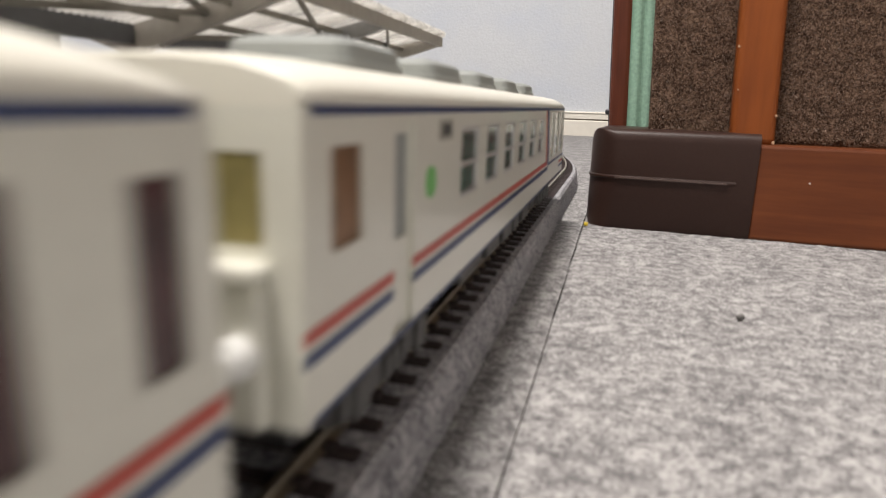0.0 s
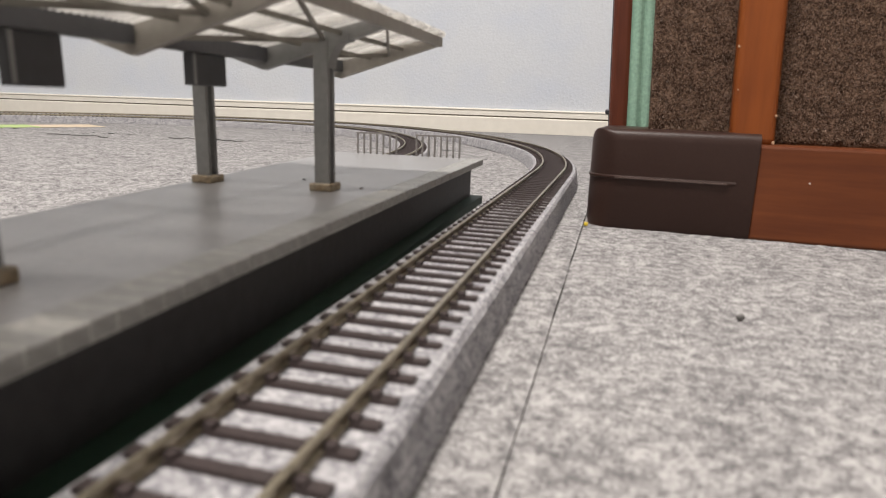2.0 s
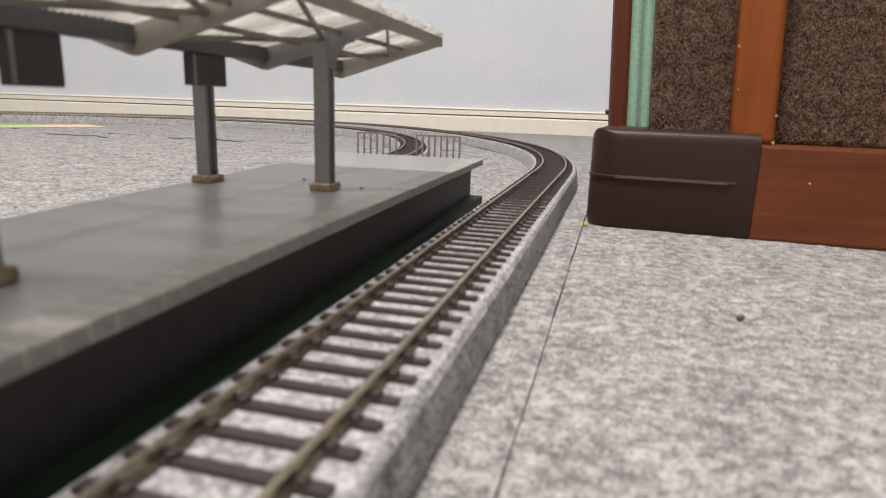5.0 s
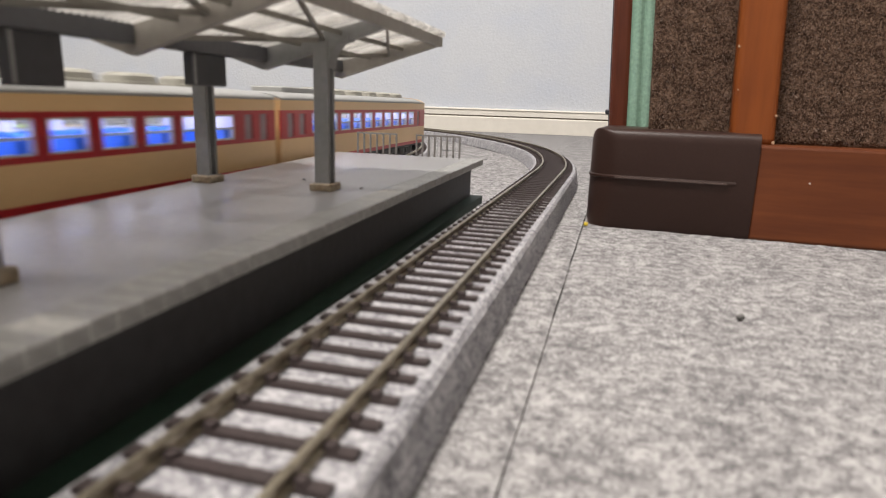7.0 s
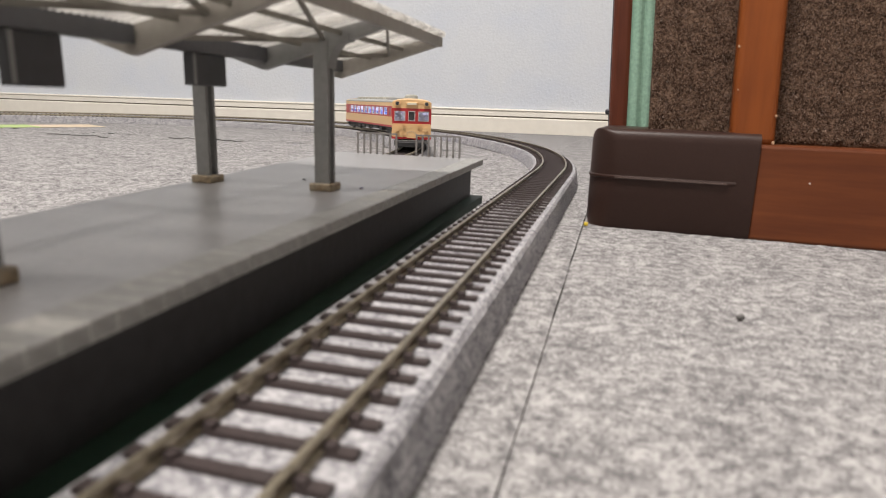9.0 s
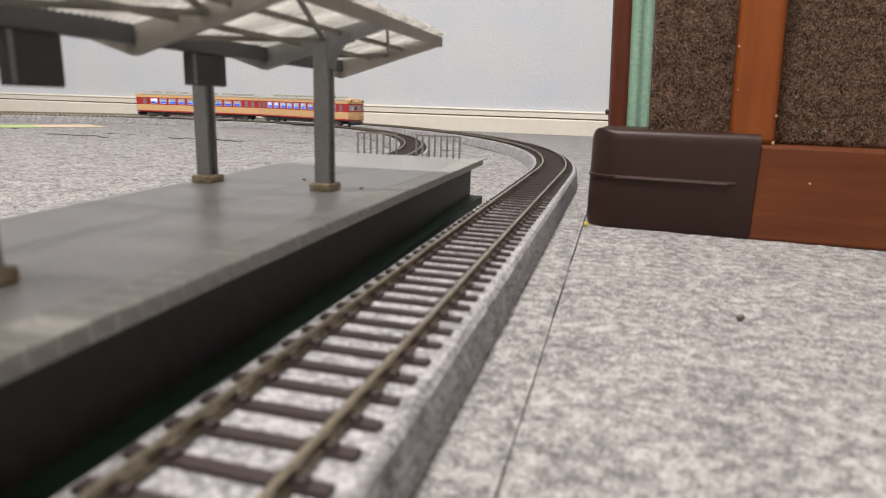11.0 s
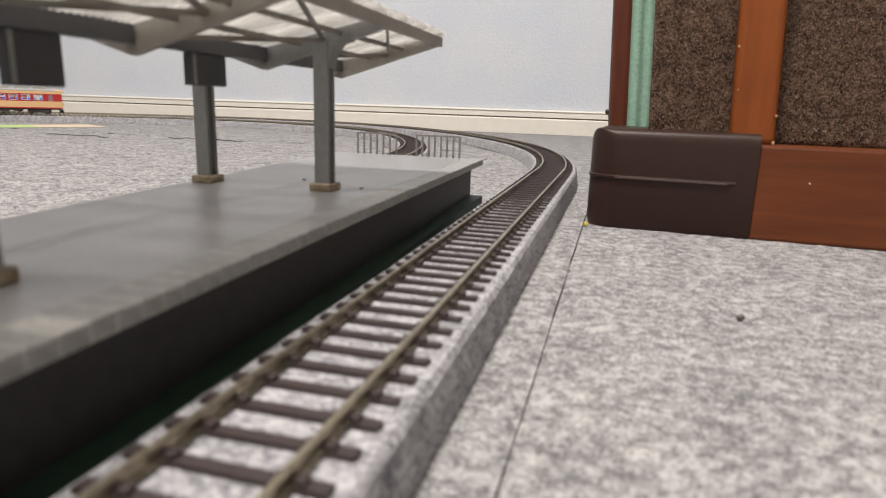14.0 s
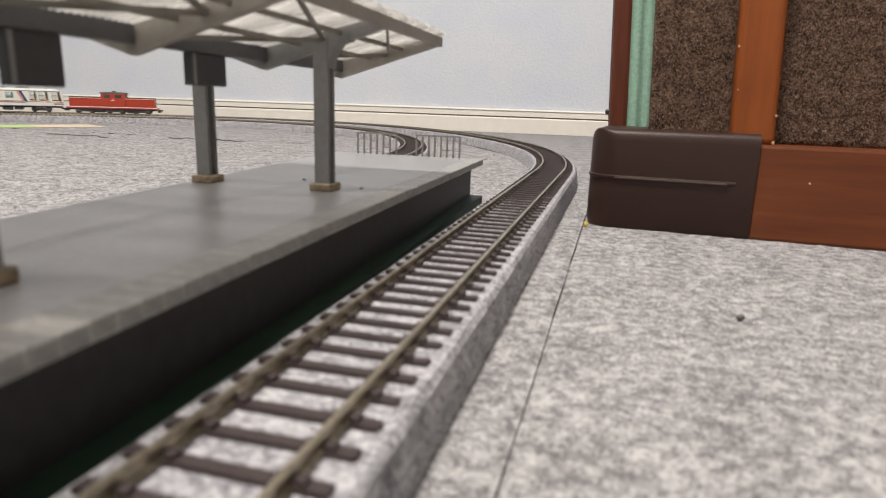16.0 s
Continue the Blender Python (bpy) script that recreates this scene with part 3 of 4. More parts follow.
    part("lower_board", prism(bmesh.new(), [(y, 0), (y - 0.010, 0), (y - 0.010, 0.031), (y - 0.008, 0.0335), (y, 0.0335)], 0, -2.6, 1.9), M["base"], bb)
    # the groove's shadow is put into this strip's dark colour
    part("groove", boxed(-2.6, 1.9, y - 0.006, y, 0.0335, 0.0365), M["groove"], bb, "dark shadow groove")
    part("upper_board", prism(bmesh.new(), [(y, 0.0365), (y - 0.009, 0.0365), (y - 0.0085, 0.0475), (y - 0.011, 0.049), (y - 0.009, 0.0515), (y, 0.0520)], 0, -2.6, 1.9), M["base"], bb)
    lamp = thing("ceiling_lamp", "round white ceiling lamp, switched on", "lamp")
    lamp.location = (LAMP_AT[0], LAMP_AT[1], 0)
    part("housing", cyl(bmesh.new(), (0, 0, 2.37), 0.24, 0.06, 2, 40), M["brightwhite"], lamp)
    part("diffuser", cyl(bmesh.new(), (0, 0, 2.325), 0.26, 0.03, 2, 40), M["lamp"], lamp, "glowing white diffuser")


# ---- the wooden piece of furniture ----
def build_furniture():
    f = thing("armchair", "red-brown wooden armchair base with brown plush panel on carpet", "armchair")
    f.location = (-0.0115, 0.3285, 0)
    f.rotation_euler = (0, 0, radians(-4.0))
    def raked(bm):
        # uprights lean a little
        for v in bm.verts:
            v.co.x -= 0.045 * (v.co.z - 0.045)
        return bm
    # runner
    part("runner", boxed(0.0755, 0.75, 0.0012, 0.055, 0.0, 0.0452, 0.0016, 2), M["wood"], f, "varnished red-brown wooden runner")
    # foot cap with rounded end
    ring = []
    r = 0.0155
    for cx, cy, a0 in ((r - 0.0018, 0.058 - r, 90), (r - 0.0018, r, 180)):
        for i in range(14):
            a = radians(a0 + 90 * i / 13)
            ring.append((cx + r * math.cos(a), cy + r * math.sin(a)))
    ring += [(0.0620, 0.0), (0.0680, 0.0), (0.0765, 0.0), (0.0765, 0.058)]
    bm = bmesh.new()

    def shrunk(d):
        return [(min(max(u, d - 0.0018), 0.0765) if u < 0.06 else u, min(max(v, d), 0.058 - d)) for u, v in ring]
    rows = []
    for z, d in ((0.0, 0.0012), (0.003, 0.0), (0.0252, 0.0), (0.0256, -0.0006), (0.0266, -0.0006), (0.0270, 0.0), (0.0440, 0.0001), (0.0462, 0.0005), (0.0480, 0.0013), (0.0490, 0.0022), (0.0497, 0.0034), (0.0501, 0.0050)):
        rows.append([(u, v, z) for u, v in (shrunk(d) if d > 0 else [(u + (d if u < 0.06 else 0), v + ((d if u < 0.065 else 0) if v < 0.029 else -d)) for u, v in ring])])
    loft(bm, rows)
    cap = part("foot_cap", bm, M["cap"], f, "dark brown moulded plastic foot cap")
    for poly in cap.data.polygons:
        poly.use_smooth = True
    cap.data.set_sharp_from_angle(angle=radians(32))
    bm = bmesh.new()
    box(bm, 0.012, 0.0640, -0.0011, 0.0005, 0.0257, 0.0264)
    part("moulding_seam", bm, M["capseam"], cap, "pale moulding line")
    # upright posts
    bm = raked(boxed(0.0632, 0.0828, 0.0045, 0.042, 0.0440, 0.75, 0.0036, 4))
    part("post", bm, M["wood_up"], f, "upright red-brown wooden post")
    part("post", raked(boxed(-0.0010, 0.0120, 0.092, 0.125, 0.0, 0.75, 0.004, 3)), M["wood_dark"], f, "dark brown rear post")
    for x0, x1, y in ((0.0255, 0.0700, 0.014), (0.0760, 0.74, 0.0165)):
        panel = part("upholstery", raked(boxed(x0, x1, y, 0.080, 0.0445, 0.70, 0.003, 2)), M["plush"], f, "coarse brown plush panel")
        # loose pile on the face of the panel
        gen = np.random.RandomState(31)
        x2 = min(x1, 0.235)
        n = int((x2 - x0) * 0.155 / 0.0000011)
        verts, faces = [], []
        for px, pz, a, ln, tip, side in zip(gen.uniform(x0 + 0.001, x2, n), gen.uniform(0.046, 0.20, n), gen.uniform(0, 6.283, n), gen.uniform(0.0007, 0.0018, n), gen.uniform(0.0003, 0.0015, n), gen.uniform(0.00008, 0.00016, n)):
            k = len(verts)
            dx, dz = math.cos(a), math.sin(a)
            lean = 0.045 * (pz - 0.045)
            for t, w, o in ((-0.5, 1.0, -0.0004), (0.0, 0.9, 1.0), (0.5, 0.35, 0.5)):
                for e in (-1, 1):
                    verts.append((px - lean + dx * ln * t - dz * side * w * e, y + 0.0002 - (tip * o if o > 0 else o), pz + dz * ln * t + dx * side * w * e))
            faces += [(k, k + 1, k + 3, k + 2), (k + 2, k + 3, k + 5, k + 4)]
        me = bpy.data.meshes.new("nap")
        me.from_pydata(verts, [], faces)
        me.materials.append(M["pile"])
        ob = new("nap", me)
        ob.parent = panel
        tagged(ob, "loose curled brown pile of the plush", kind="stuff")
    # hanging cloth with folds
    bm = bmesh.new()
    rows = []
    for z in (0.03, 0.25, 0.5, 0.7):
        rows.append([(0.0105 + 0.022 * i / 24, 0.088 + 0.0010 * math.sin(i * 0.85 + z * 3), z) for i in range(25)] + [(0.0105 + 0.022 * i / 24, 0.092 + 0.0010 * math.sin(i * 0.85 + z * 3), z) for i in range(24, -1, -1)])
    raked(loft(bm, rows))
    part("fabric_edge", bm, M["cloth"], f, "pale green corded fabric edge")
    for x, y, z, w in ((0.0640, 0.0062, 0.0895, 0.0009), (0.0822, 0.0062, 0.0585, 0.0008), (0.0818, 0.0045, 0.0462, 0.0011), (0.0650, 0.0052, 0.0700, 0.0005)):
        x -= 0.045 * (z - 0.045)
        part("chip", boxed(x - w / 2, x + w / 2, y - 0.0008, y + 0.0004, z - w * 0.6, z + w * 0.6, 0.0001), M["chip"], f, "pale chip in the varnish")
    part("speck", boxed(0.0985, 0.0991, 0.0008, 0.0013, 0.0285, 0.0290), M["brightwhite"], f, "pale speck of dust")
    part("trim_strip", raked(boxed(-0.0036, -0.0022, 0.12, 0.124, 0.0, 0.75)), M["steel"], f, "thin dark strip")
    part("bracket", boxed(-0.0062, -0.0030, 0.118, 0.124, 0.0556, 0.0592, 0.0008), M["steel"], f, "small dark bracket")
    tab = tagged(part("sticker", boxed(-0.0128, -0.0108, 0.3275, 0.331, 0.0002, 0.0014), M["yellow"]), "small yellow tab under the foot cap", "sticker")
    return f


# ---- platform ----
PZ = 0.030


def plat_r(y):
    return -0.0630 - 0.0210 * y


def plat_l(y):
    return -0.1265 - 0.090 * y


PY0, PY1 = -0.30, 0.3425


def build_platform():
    p = thing("station_platform", "grey model station platform with black side walls", "platform")
    y0, y1 = PY0, PY1
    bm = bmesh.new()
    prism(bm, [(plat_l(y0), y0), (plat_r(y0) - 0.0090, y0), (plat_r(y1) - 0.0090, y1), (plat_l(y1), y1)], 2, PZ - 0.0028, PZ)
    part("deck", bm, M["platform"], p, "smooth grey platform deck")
    bm = bmesh.new()
    d = 0.0045
    prism(bm, [(plat_l(y0) + d, y0 + d), (plat_r(y0) - d, y0 + d), (plat_r(y1 - 0.011) - d, y1 - 0.011), (plat_l(y1) + d, y1 - 0.011)], 2, 0.0075, PZ - 0.0028)
    part("side_wall", bm, M["platform_side"], p, "black platform side walls")
    # edging slabs with pale worn joints between them
    pitch = 0.0049
    n = int((y1 + 0.05) / pitch)
    me = bpy.data.meshes.new("edging_slab")
    bm = boxed(-0.0088, 0.0, 0.00022, pitch - 0.00022, -0.0028, 0.00012, 0.00025)
    bm.to_mesh(me)
    bm.free()
    me.materials.append(M["edge"])
    rng = random.Random(21)
    for i in range(n):
        y = y1 - (i + 1) * pitch
        ob = new("edging_slab", me)
        ob.location = (plat_r(y) + rng.uniform(-0.0001, 0.0001), y, PZ + rng.uniform(-0.00008, 0.00008))
        ob.rotation_euler = (rng.uniform(-0.006, 0.006), rng.uniform(-0.004, 0.004), 0.0215 + rng.uniform(-0.006, 0.006))
        ob.parent = p
    part("joint_bed", prism(bmesh.new(), [(plat_r(-0.06) - 0.0088, -0.06), (plat_r(-0.06) - 0.0003, -0.06), (plat_r(y1) - 0.0003, y1 - 0.0002), (plat_r(y1) - 0.0088, y1 - 0.0002)], 2, PZ - 0.0030, PZ + 0.00005), M["joint"], p, "pale mortar between the edging slabs")
    part("plinth", prism(bmesh.new(), [(plat_l(y0) + 0.002, y0), (plat_r(y0) + 0.0016, y0), (plat_r(y1) + 0.0016, y1 - 0.011 + 0.0045), (plat_l(y1) + 0.002, y1 - 0.011 + 0.0045)], 2, 0.0, 0.0108), M["green"], p, "dark green plinth")
    # end fences
    for xa, xb, n in ((-0.1440, -0.1205, 7), (-0.1085, -0.0835, 8)):
        f = thing("platform_fence", "thin grey platform end fence of upright bars", "fence", "platform end fences")
        f.location = (0, y1 - 0.002, PZ)
        part("top_rail", boxed(xa - 0.0005, xb + 0.0005, -0.0004, 0.0004, 0.0112, 0.0121), M["fence"], f)
        for i in range(n):
            x = xa + (xb - xa) * i / (n - 1)
            part("fence_bar", boxed(x - 0.00045, x + 0.00045, -0.0004, 0.0004, 0.0, 0.0113), M["fence"], f)


VX, VZ = -0.1135, 0.0735          # valley of the roof
RX, LX, SLOPE = -0.0712, -0.1560, 0.24
FRAMES = (0.0130, 0.0705, 0.1320, 0.1910, 0.2500)


def roof_z(x):
    return VZ + SLOPE * abs(x - VX)


def build_canopy():
    c = thing("platform_canopy", "grey model platform canopy with butterfly roof on posts", "canopy")
    # posts in two rows
    for y in (0.0705, 0.1910):
        for x in (-0.0925, -0.1375):
            bm = bmesh.new()
            w, top = 0.0025, roof_z(x) - 0.001
            ring = [(-w, -w), (w, -w), (w, -0.0012), (w - 0.0016, -0.0012), (w - 0.0016, 0.0012), (w, 0.0012), (w, w), (-w, w), (-w, 0.0012), (-w + 0.0016, 0.0012), (-w + 0.0016, -0.0012), (-w, -0.0012)]
            prism(bm, [(x + u, y + v) for u, v in ring], 2, PZ, top)
            # flared head
            s = 1 if x > VX else -1
            prism(bm, [*[(x + s * (0.0095 - 0.0065 * math.cos(k * math.pi / 12)), top - 0.0085 + 0.0085 * math.sin(k * math.pi / 12)) for k in range(7)], (x + s * 0.0095, top + 0.0020), (x + s * 0.0028, top)], 1, y - 0.0028, y + 0.0028)
            post = part("post", bm, M["post"], c, "grey fluted post")
            bm = bmesh.new()
            box(bm, x - 0.0040, x + 0.0040, y - 0.0040, y + 0.0040, PZ, PZ + 0.0026, 0.0004)
            part("socket", bm, M["socket"], post, "worn brass-coloured socket")
    # rafters
    for y in FRAMES:
        for xe in (RX, LX):
            bm = bmesh.new()
            ring = [(VX, VZ - 0.0052), (VX, VZ + 0.0030), (xe, roof_z(xe) + 0.0010), (xe, roof_z(xe) - 0.0022)]
            prism(bm, ring, 1, y - 0.0014, y + 0.0014)
            part("rafter", bm, M["post"] if y in (0.0705, 0.1910) else M["rafter"], c, "grey tapering rafter")
    # valley beam, one length from frame to frame
    for a, b in zip((-0.0465,) + FRAMES[:-1], FRAMES):
        part("valley_beam", boxed(VX - 0.0019, VX + 0.0019, a + 0.0015, b - 0.0015, VZ - 0.0026, VZ + 0.0022, 0.0003), M["beam"], c, "dark grey valley beam")
    # purlins and diagonal braces
    for x in (VX, -0.1000, -0.0860, -0.1270, -0.1410):
        bm = bmesh.new()
        bar(bm, (x, -0.05, roof_z(x) - 0.0002), (x, 0.2515, roof_z(x) - 0.0002), 0.0009, 0.0015)
        part("purlin", bm, M["brace"], c)
    for xe in (RX, LX):
        bm = bmesh.new()
        prism(bm, [(xe - 0.0008, roof_z(xe) - 0.0024), (xe + 0.0008, roof_z(xe) - 0.0024), (xe + 0.0008, roof_z(xe) + 0.0012), (xe - 0.0008, roof_z(xe) + 0.0012)], 1, -0.05, 0.2522)
        part("fascia", bm, M["rafter"], c, "grey edge beam")
    for a, b in zip((-0.0465,) + FRAMES[:-1], FRAMES):
        for xe in (RX, LX):
            xm = (VX + xe) / 2
            for p, q in (((VX, a), (xm, b)), ((xm, b), (xe, a))):
                bm = bmesh.new()
                bar(bm, (p[0], p[1], roof_z(p[0]) - 0.0008), (q[0], q[1], roof_z(q[0]) - 0.0008), 0.0009, 0.0014)
                part("brace", bm, M["brace"], c)
    # corrugated sheets
    for xe in (RX, LX):
        bm = bmesh.new()
        lo, hi = [], []
        s = 1 if xe > VX else -1
        n = 600
        rows = []
        for i in range(n + 1):
            y = -0.05 + 0.3035 * i / n
            dz = 0.00085 * math.sin(i * math.pi / 2 + 0.785)
            xo = xe + s * 0.0016
            rows.append([(VX, y, roof_z(VX) + 0.0018 + dz), (xo, y, roof_z(xo) + 0.0018 + dz), (xo, y, roof_z(xo) + 0.0026 + dz), (VX, y, roof_z(VX) + 0.0026 + dz)])
        loft(bm, rows)
        part("roof_sheet", bm, M["roofing"], c, "pale corrugated roof sheet")
    # box signs hung flush under the valley beam
    for (y0, y1, z0, x0, x1) in ((0.0972, 0.1100, 0.0602, -0.1150, -0.1122), (0.1515, 0.1670, 0.0622, -0.1150, -0.1120)):
        h = thing("hanging_sign", "plain dark grey box sign hung under the canopy", "sign", "hanging signs")
        part("board", boxed(x0, x1, y0, y1, z0, VZ - 0.0027, 0.0003), M["board"], h)
        part("rim", boxed(x1 - 0.0002, x1 + 0.0004, y0 + 0.0003, y0 + 0.0012, z0 + 0.0004, VZ - 0.0029), M["post"], h)


# ---- rolling stock: x forward, z from the rail top ----
def bogie(parent, x):
    b = part("bogie", boxed(-0.0185, 0.0185, -0.0125, 0.0125, 0.0050, 0.0085, 0.0006), M["black"], parent, "black bogie")
    b.location = (x, 0, 0)
    for s in (-1, 1):
        bm = bmesh.new()
        box(bm, -0.0180, 0.0180, s * 0.0130 - 0.0008, s * 0.0130 + 0.0008, 0.0030, 0.0085, 0.0004)
        for dx in (-0.0130, 0.0130):
            box(bm, dx - 0.0026, dx + 0.0026, s * 0.0138 - 0.0008, s * 0.0138 + 0.0008, 0.0025, 0.0082, 0.0004)
        for dx in (-0.0035, 0.0, 0.0035):
            box(bm, dx - 0.0011, dx + 0.0011, s * 0.0140 - 0.0006, s * 0.0140 + 0.0006, 0.0034, 0.0076, 0.0003)
        part("side_frame", bm, M["gear"], b)
    for dx in (-0.0130, 0.0130):
        bm = bmesh.new()
        for s in (-1, 1):
            cyl(bm, (dx, s * 0.0090, 0.0056), 0.0056, 0.0022, 1, 16)
        cyl(bm, (dx, 0, 0.0056), 0.0012, 0.018, 1, 8)
        part("wheelset", bm, M["gear"], b)
    return b


def arch(z0, z1, half, n=10, power=2.4):
    """Half outline of a roof, from one cornice over the top to the other."""
    out = []
    for i in range(n + 1):
        a = math.pi * i / n
        c, s = math.cos(a), math.sin(a)
        out.append((half * math.copysign(abs(c) ** (2 / power), c), z0 + (z1 - z0) * abs(s) ** (2 / power)))
    return out


def roof(parent, x0, x1, z0, z1, half, material, drop0=0.0, drop1=0.0):
    rings = []
    stations = [(x0, drop0), (x0 + 0.003, drop0 * 0.55), (x0 + 0.008, drop0 * 0.18), (x0 + 0.015, 0), (x1 - 0.015, 0), (x1 - 0.008, drop1 * 0.18), (x1 - 0.003, drop1 * 0.55), (x1, drop1)]
    for x, d in stations:
        o = arch(z0, z1 - d, half, 14)
        rings.append([(x, u, v) for u, v in o] + [(x, -half + 0.0008, z0 - 0.0004), (x, half - 0.0008, z0 - 0.0004)])
    bm = loft(bmesh.new(), rings)
    ob = part("roof", bm, material, parent)
    for f in ob.data.polygons:
        f.use_smooth = abs(f.normal.x) < 0.9
    return ob


def side(parent, s, x0, x1, z0, z1, half, holes, material, name="side_wall"):
    bm = bmesh.new()
    plate(bm, [x0, x1], [z0, z1], holes, lambda u, v, d: (u, s * (half - d), v), 0.0009)
    return part(name, bm, material, parent)


def pane(parent, s, half, h, name="window", frame_mat=None, glassy=None):
    bm = bmesh.new()
    y = s * (half - 0.0007)
    box(bm, h[0], h[1], y - 0.00015, y + 0.00015, h[2], h[3])
    w = part(name, bm, glassy or M["glass"], parent)
    w.visible_shadow = False
    if frame_mat:
        bm = bmesh.new()
        t = 0.0007
        yy = (s * (half - 0.0005) - 0.0004, s * (half - 0.0005) + 0.0004)
        box(bm, h[0], h[1], *yy, h[2], h[2] + t)
        box(bm, h[0], h[1], *yy, h[3] - t, h[3])
        box(bm, h[0], h[0] + t, *yy, h[2], h[3])
        box(bm, h[1] - t, h[1], *yy, h[2], h[3])
        if frame_mat == M["winframe"]:
            zc = (h[2] + h[3]) / 2 - 0.0004
            box(bm, h[0], h[1], *yy, zc - 0.0004, zc + 0.0004)
        part("window_frame", bm, frame_mat, w)
    return w


def strip(parent, name, s, half, x0, x1, z0, z1, material, slant=0.0, label=""):
    bm = bmesh.new()
    y0, y1 = s * (half - 0.0002), s * (half + 0.00012)
    ring = [(x0, z0), (x1, z0), (x1 + slant, z1), (x0 + slant, z1)]
    prism(bm, ring, 1, min(y0, y1), max(y0, y1))
    return part(name, bm, material, parent, label)


def cooler(parent, x, z, length, width, height, material, name="cooler", cut=0.003):
    """Roof unit with rounded corners and a softly domed lid above a shallow base."""
    rings = []
    for zz, d in ((z, 0.0), (z + height * 0.30, 0.0), (z + height * 0.33, 0.0004), (z + height * 0.74, 0.0006), (z + height * 0.90, 0.0013), (z + height, 0.0030)):
        a, b, r = length / 2 - d, width / 2 - d, cut
        ring = []
        for cx, cy, a0 in ((a - r, b - r, 0), (-a + r, b - r, 90), (-a + r, -b + r, 180), (a - r, -b + r, 270)):
            for k in range(5):
                ang = radians(a0 + 22.5 * k)
                ring.append((x + cx + r * math.cos(ang), cy + r * math.sin(ang), zz))
        rings.append(ring)
    ob = part(name, loft(bmesh.new(), rings), material, parent)
    for poly in ob.data.polygons:
        poly.use_smooth = True
    ob.data.set_sharp_from_angle(angle=radians(35))
    return ob


HALF = 0.0180
WL = 0.2725


def white_coach(label, observation=True):
    """White coach. Its front end is at +x; the glazed end is at -x."""
    c = thing("passenger_coach", label, "train car", "white train")
    a, b = -WL / 2, WL / 2
    z0, z1 = 0.0126, 0.0432
    wins = []
    for k in range(6):
        x = b - 0.0602 - 0.0226 * k
        wins.append((x - 0.0132, x + 0.0013, 0.0274, 0.0400))
    obs = [(a + 0.0035, a + 0.0200, 0.0232, 0.0418), (a + 0.0262, a + 0.0430, 0.0232, 0.0418), (a + 0.0462, a + 0.0590, 0.0232, 0.0418)] if observation else \
        [(a + 0.02 + 0.0228 * k, a + 0.0332 + 0.0228 * k, 0.0270, 0.0398) for k in range(3)]
    if not observation:
        obs = [(a + 0.0032, a + 0.0078, 0.0262, 0.0392), (a + 0.0150, a + 0.0290, 0.0255, 0.0398), (a + 0.0480, a + 0.0612, 0.0270, 0.0398)]
    lav = [(b - 0.0142, b - 0.0060, 0.0290, 0.0395)]
    doorway = (b - 0.0325, b - 0.0243, 0.0130, 0.0416)
    for s in (-1, 1):
        w = side(c, s, a, b, z0, z1, HALF, wins + obs + lav + [doorway], M["white"])
        tagged(w, "cream white side wall")
        for h in wins:
            pane(c, s, HALF, h, frame_mat=M["winframe"], glassy=M["coachglass"])
        for h in obs:
            pane(c, s, HALF, h, "observation_window" if observation else "side_window", None, None if observation else M["maroonglass"])
        for h in lav:
            pane(c, s, HALF, h, "small_window", None, M["brownpane"])
        strip(c, "cornice_stripe", s, HALF, a + 0.002, b - 0.002, 0.0425, 0.0434, M["blue"])
        strip(c, "red_stripe", s, HALF, a + (0.0685 if observation else 0), b - 0.0325, 0.0213, 0.0228, M["red"])
        strip(c, "red_stripe", s, HALF, b - 0.0240, b, 0.0213, 0.0228, M["red"])
        strip(c, "blue_stripe", s, HALF, a + (0.0655 if observation else 0), b - 0.0325, 0.0190, 0.0205, M["blue"])
        strip(c, "blue_stripe", s, HALF, b - 0.0240, b, 0.0190, 0.0205, M["blue"])
        if observation:
            strip(c, "blue_stripe", s, HALF, a, a + 0.0635, 0.0207, 0.0217, M["blue"])
            strip(c, "slanted_stripe", s, HALF, a + 0.0618, a + 0.0672, 0.0212, 0.0426, M["blue"], 0.0100)
            strip(c, "slanted_stripe", s, HALF, a + 0.0680, a + 0.0716, 0.0220, 0.0426, M["pink"], 0.0100)
            for z in (0.0160, 0.0180):
                strip(c, "end_stripe", s, HALF, a + 0.001, a + 0.018, z, z + 0.0011, M["red"] if z > 0.017 else M["blue"])
        bm = bmesh.new()
        dh = (b - 0.0316, b - 0.0252, 0.0262, 0.0400)
        plate(bm, [doorway[0], doorway[1]], [0.0130, 0.0416], [dh], lambda u, v, d: (u, s * (HALF - 0.0007 - d), v), 0.0006)
        door = part("door", bm, M["white"], c, "recessed white passenger door")
        pane(door, s, HALF - 0.0006, dh, "door_window", None, M["grey_ac"])
        strip(c, "sill_line", s, HALF, a + 0.004, b - 0.0012, 0.0127, 0.0133, M["blue"])
        strip(c, "name_plate", s, HALF, b - 0.0520, b - 0.0440, 0.0383, 0.0415, M["vent"])
        strip(c, "plate_inset", s, HALF + 0.0001, b - 0.0505, b - 0.0455, 0.0390, 0.0408, M["gear"])
        bm = bmesh.new()
        cyl(bm, (b - 0.0400, s * HALF, 0.0325), 0.0024, 0.0004, 1, 20)
        part("round_mark", bm, M["circle"], c, "green round mark")
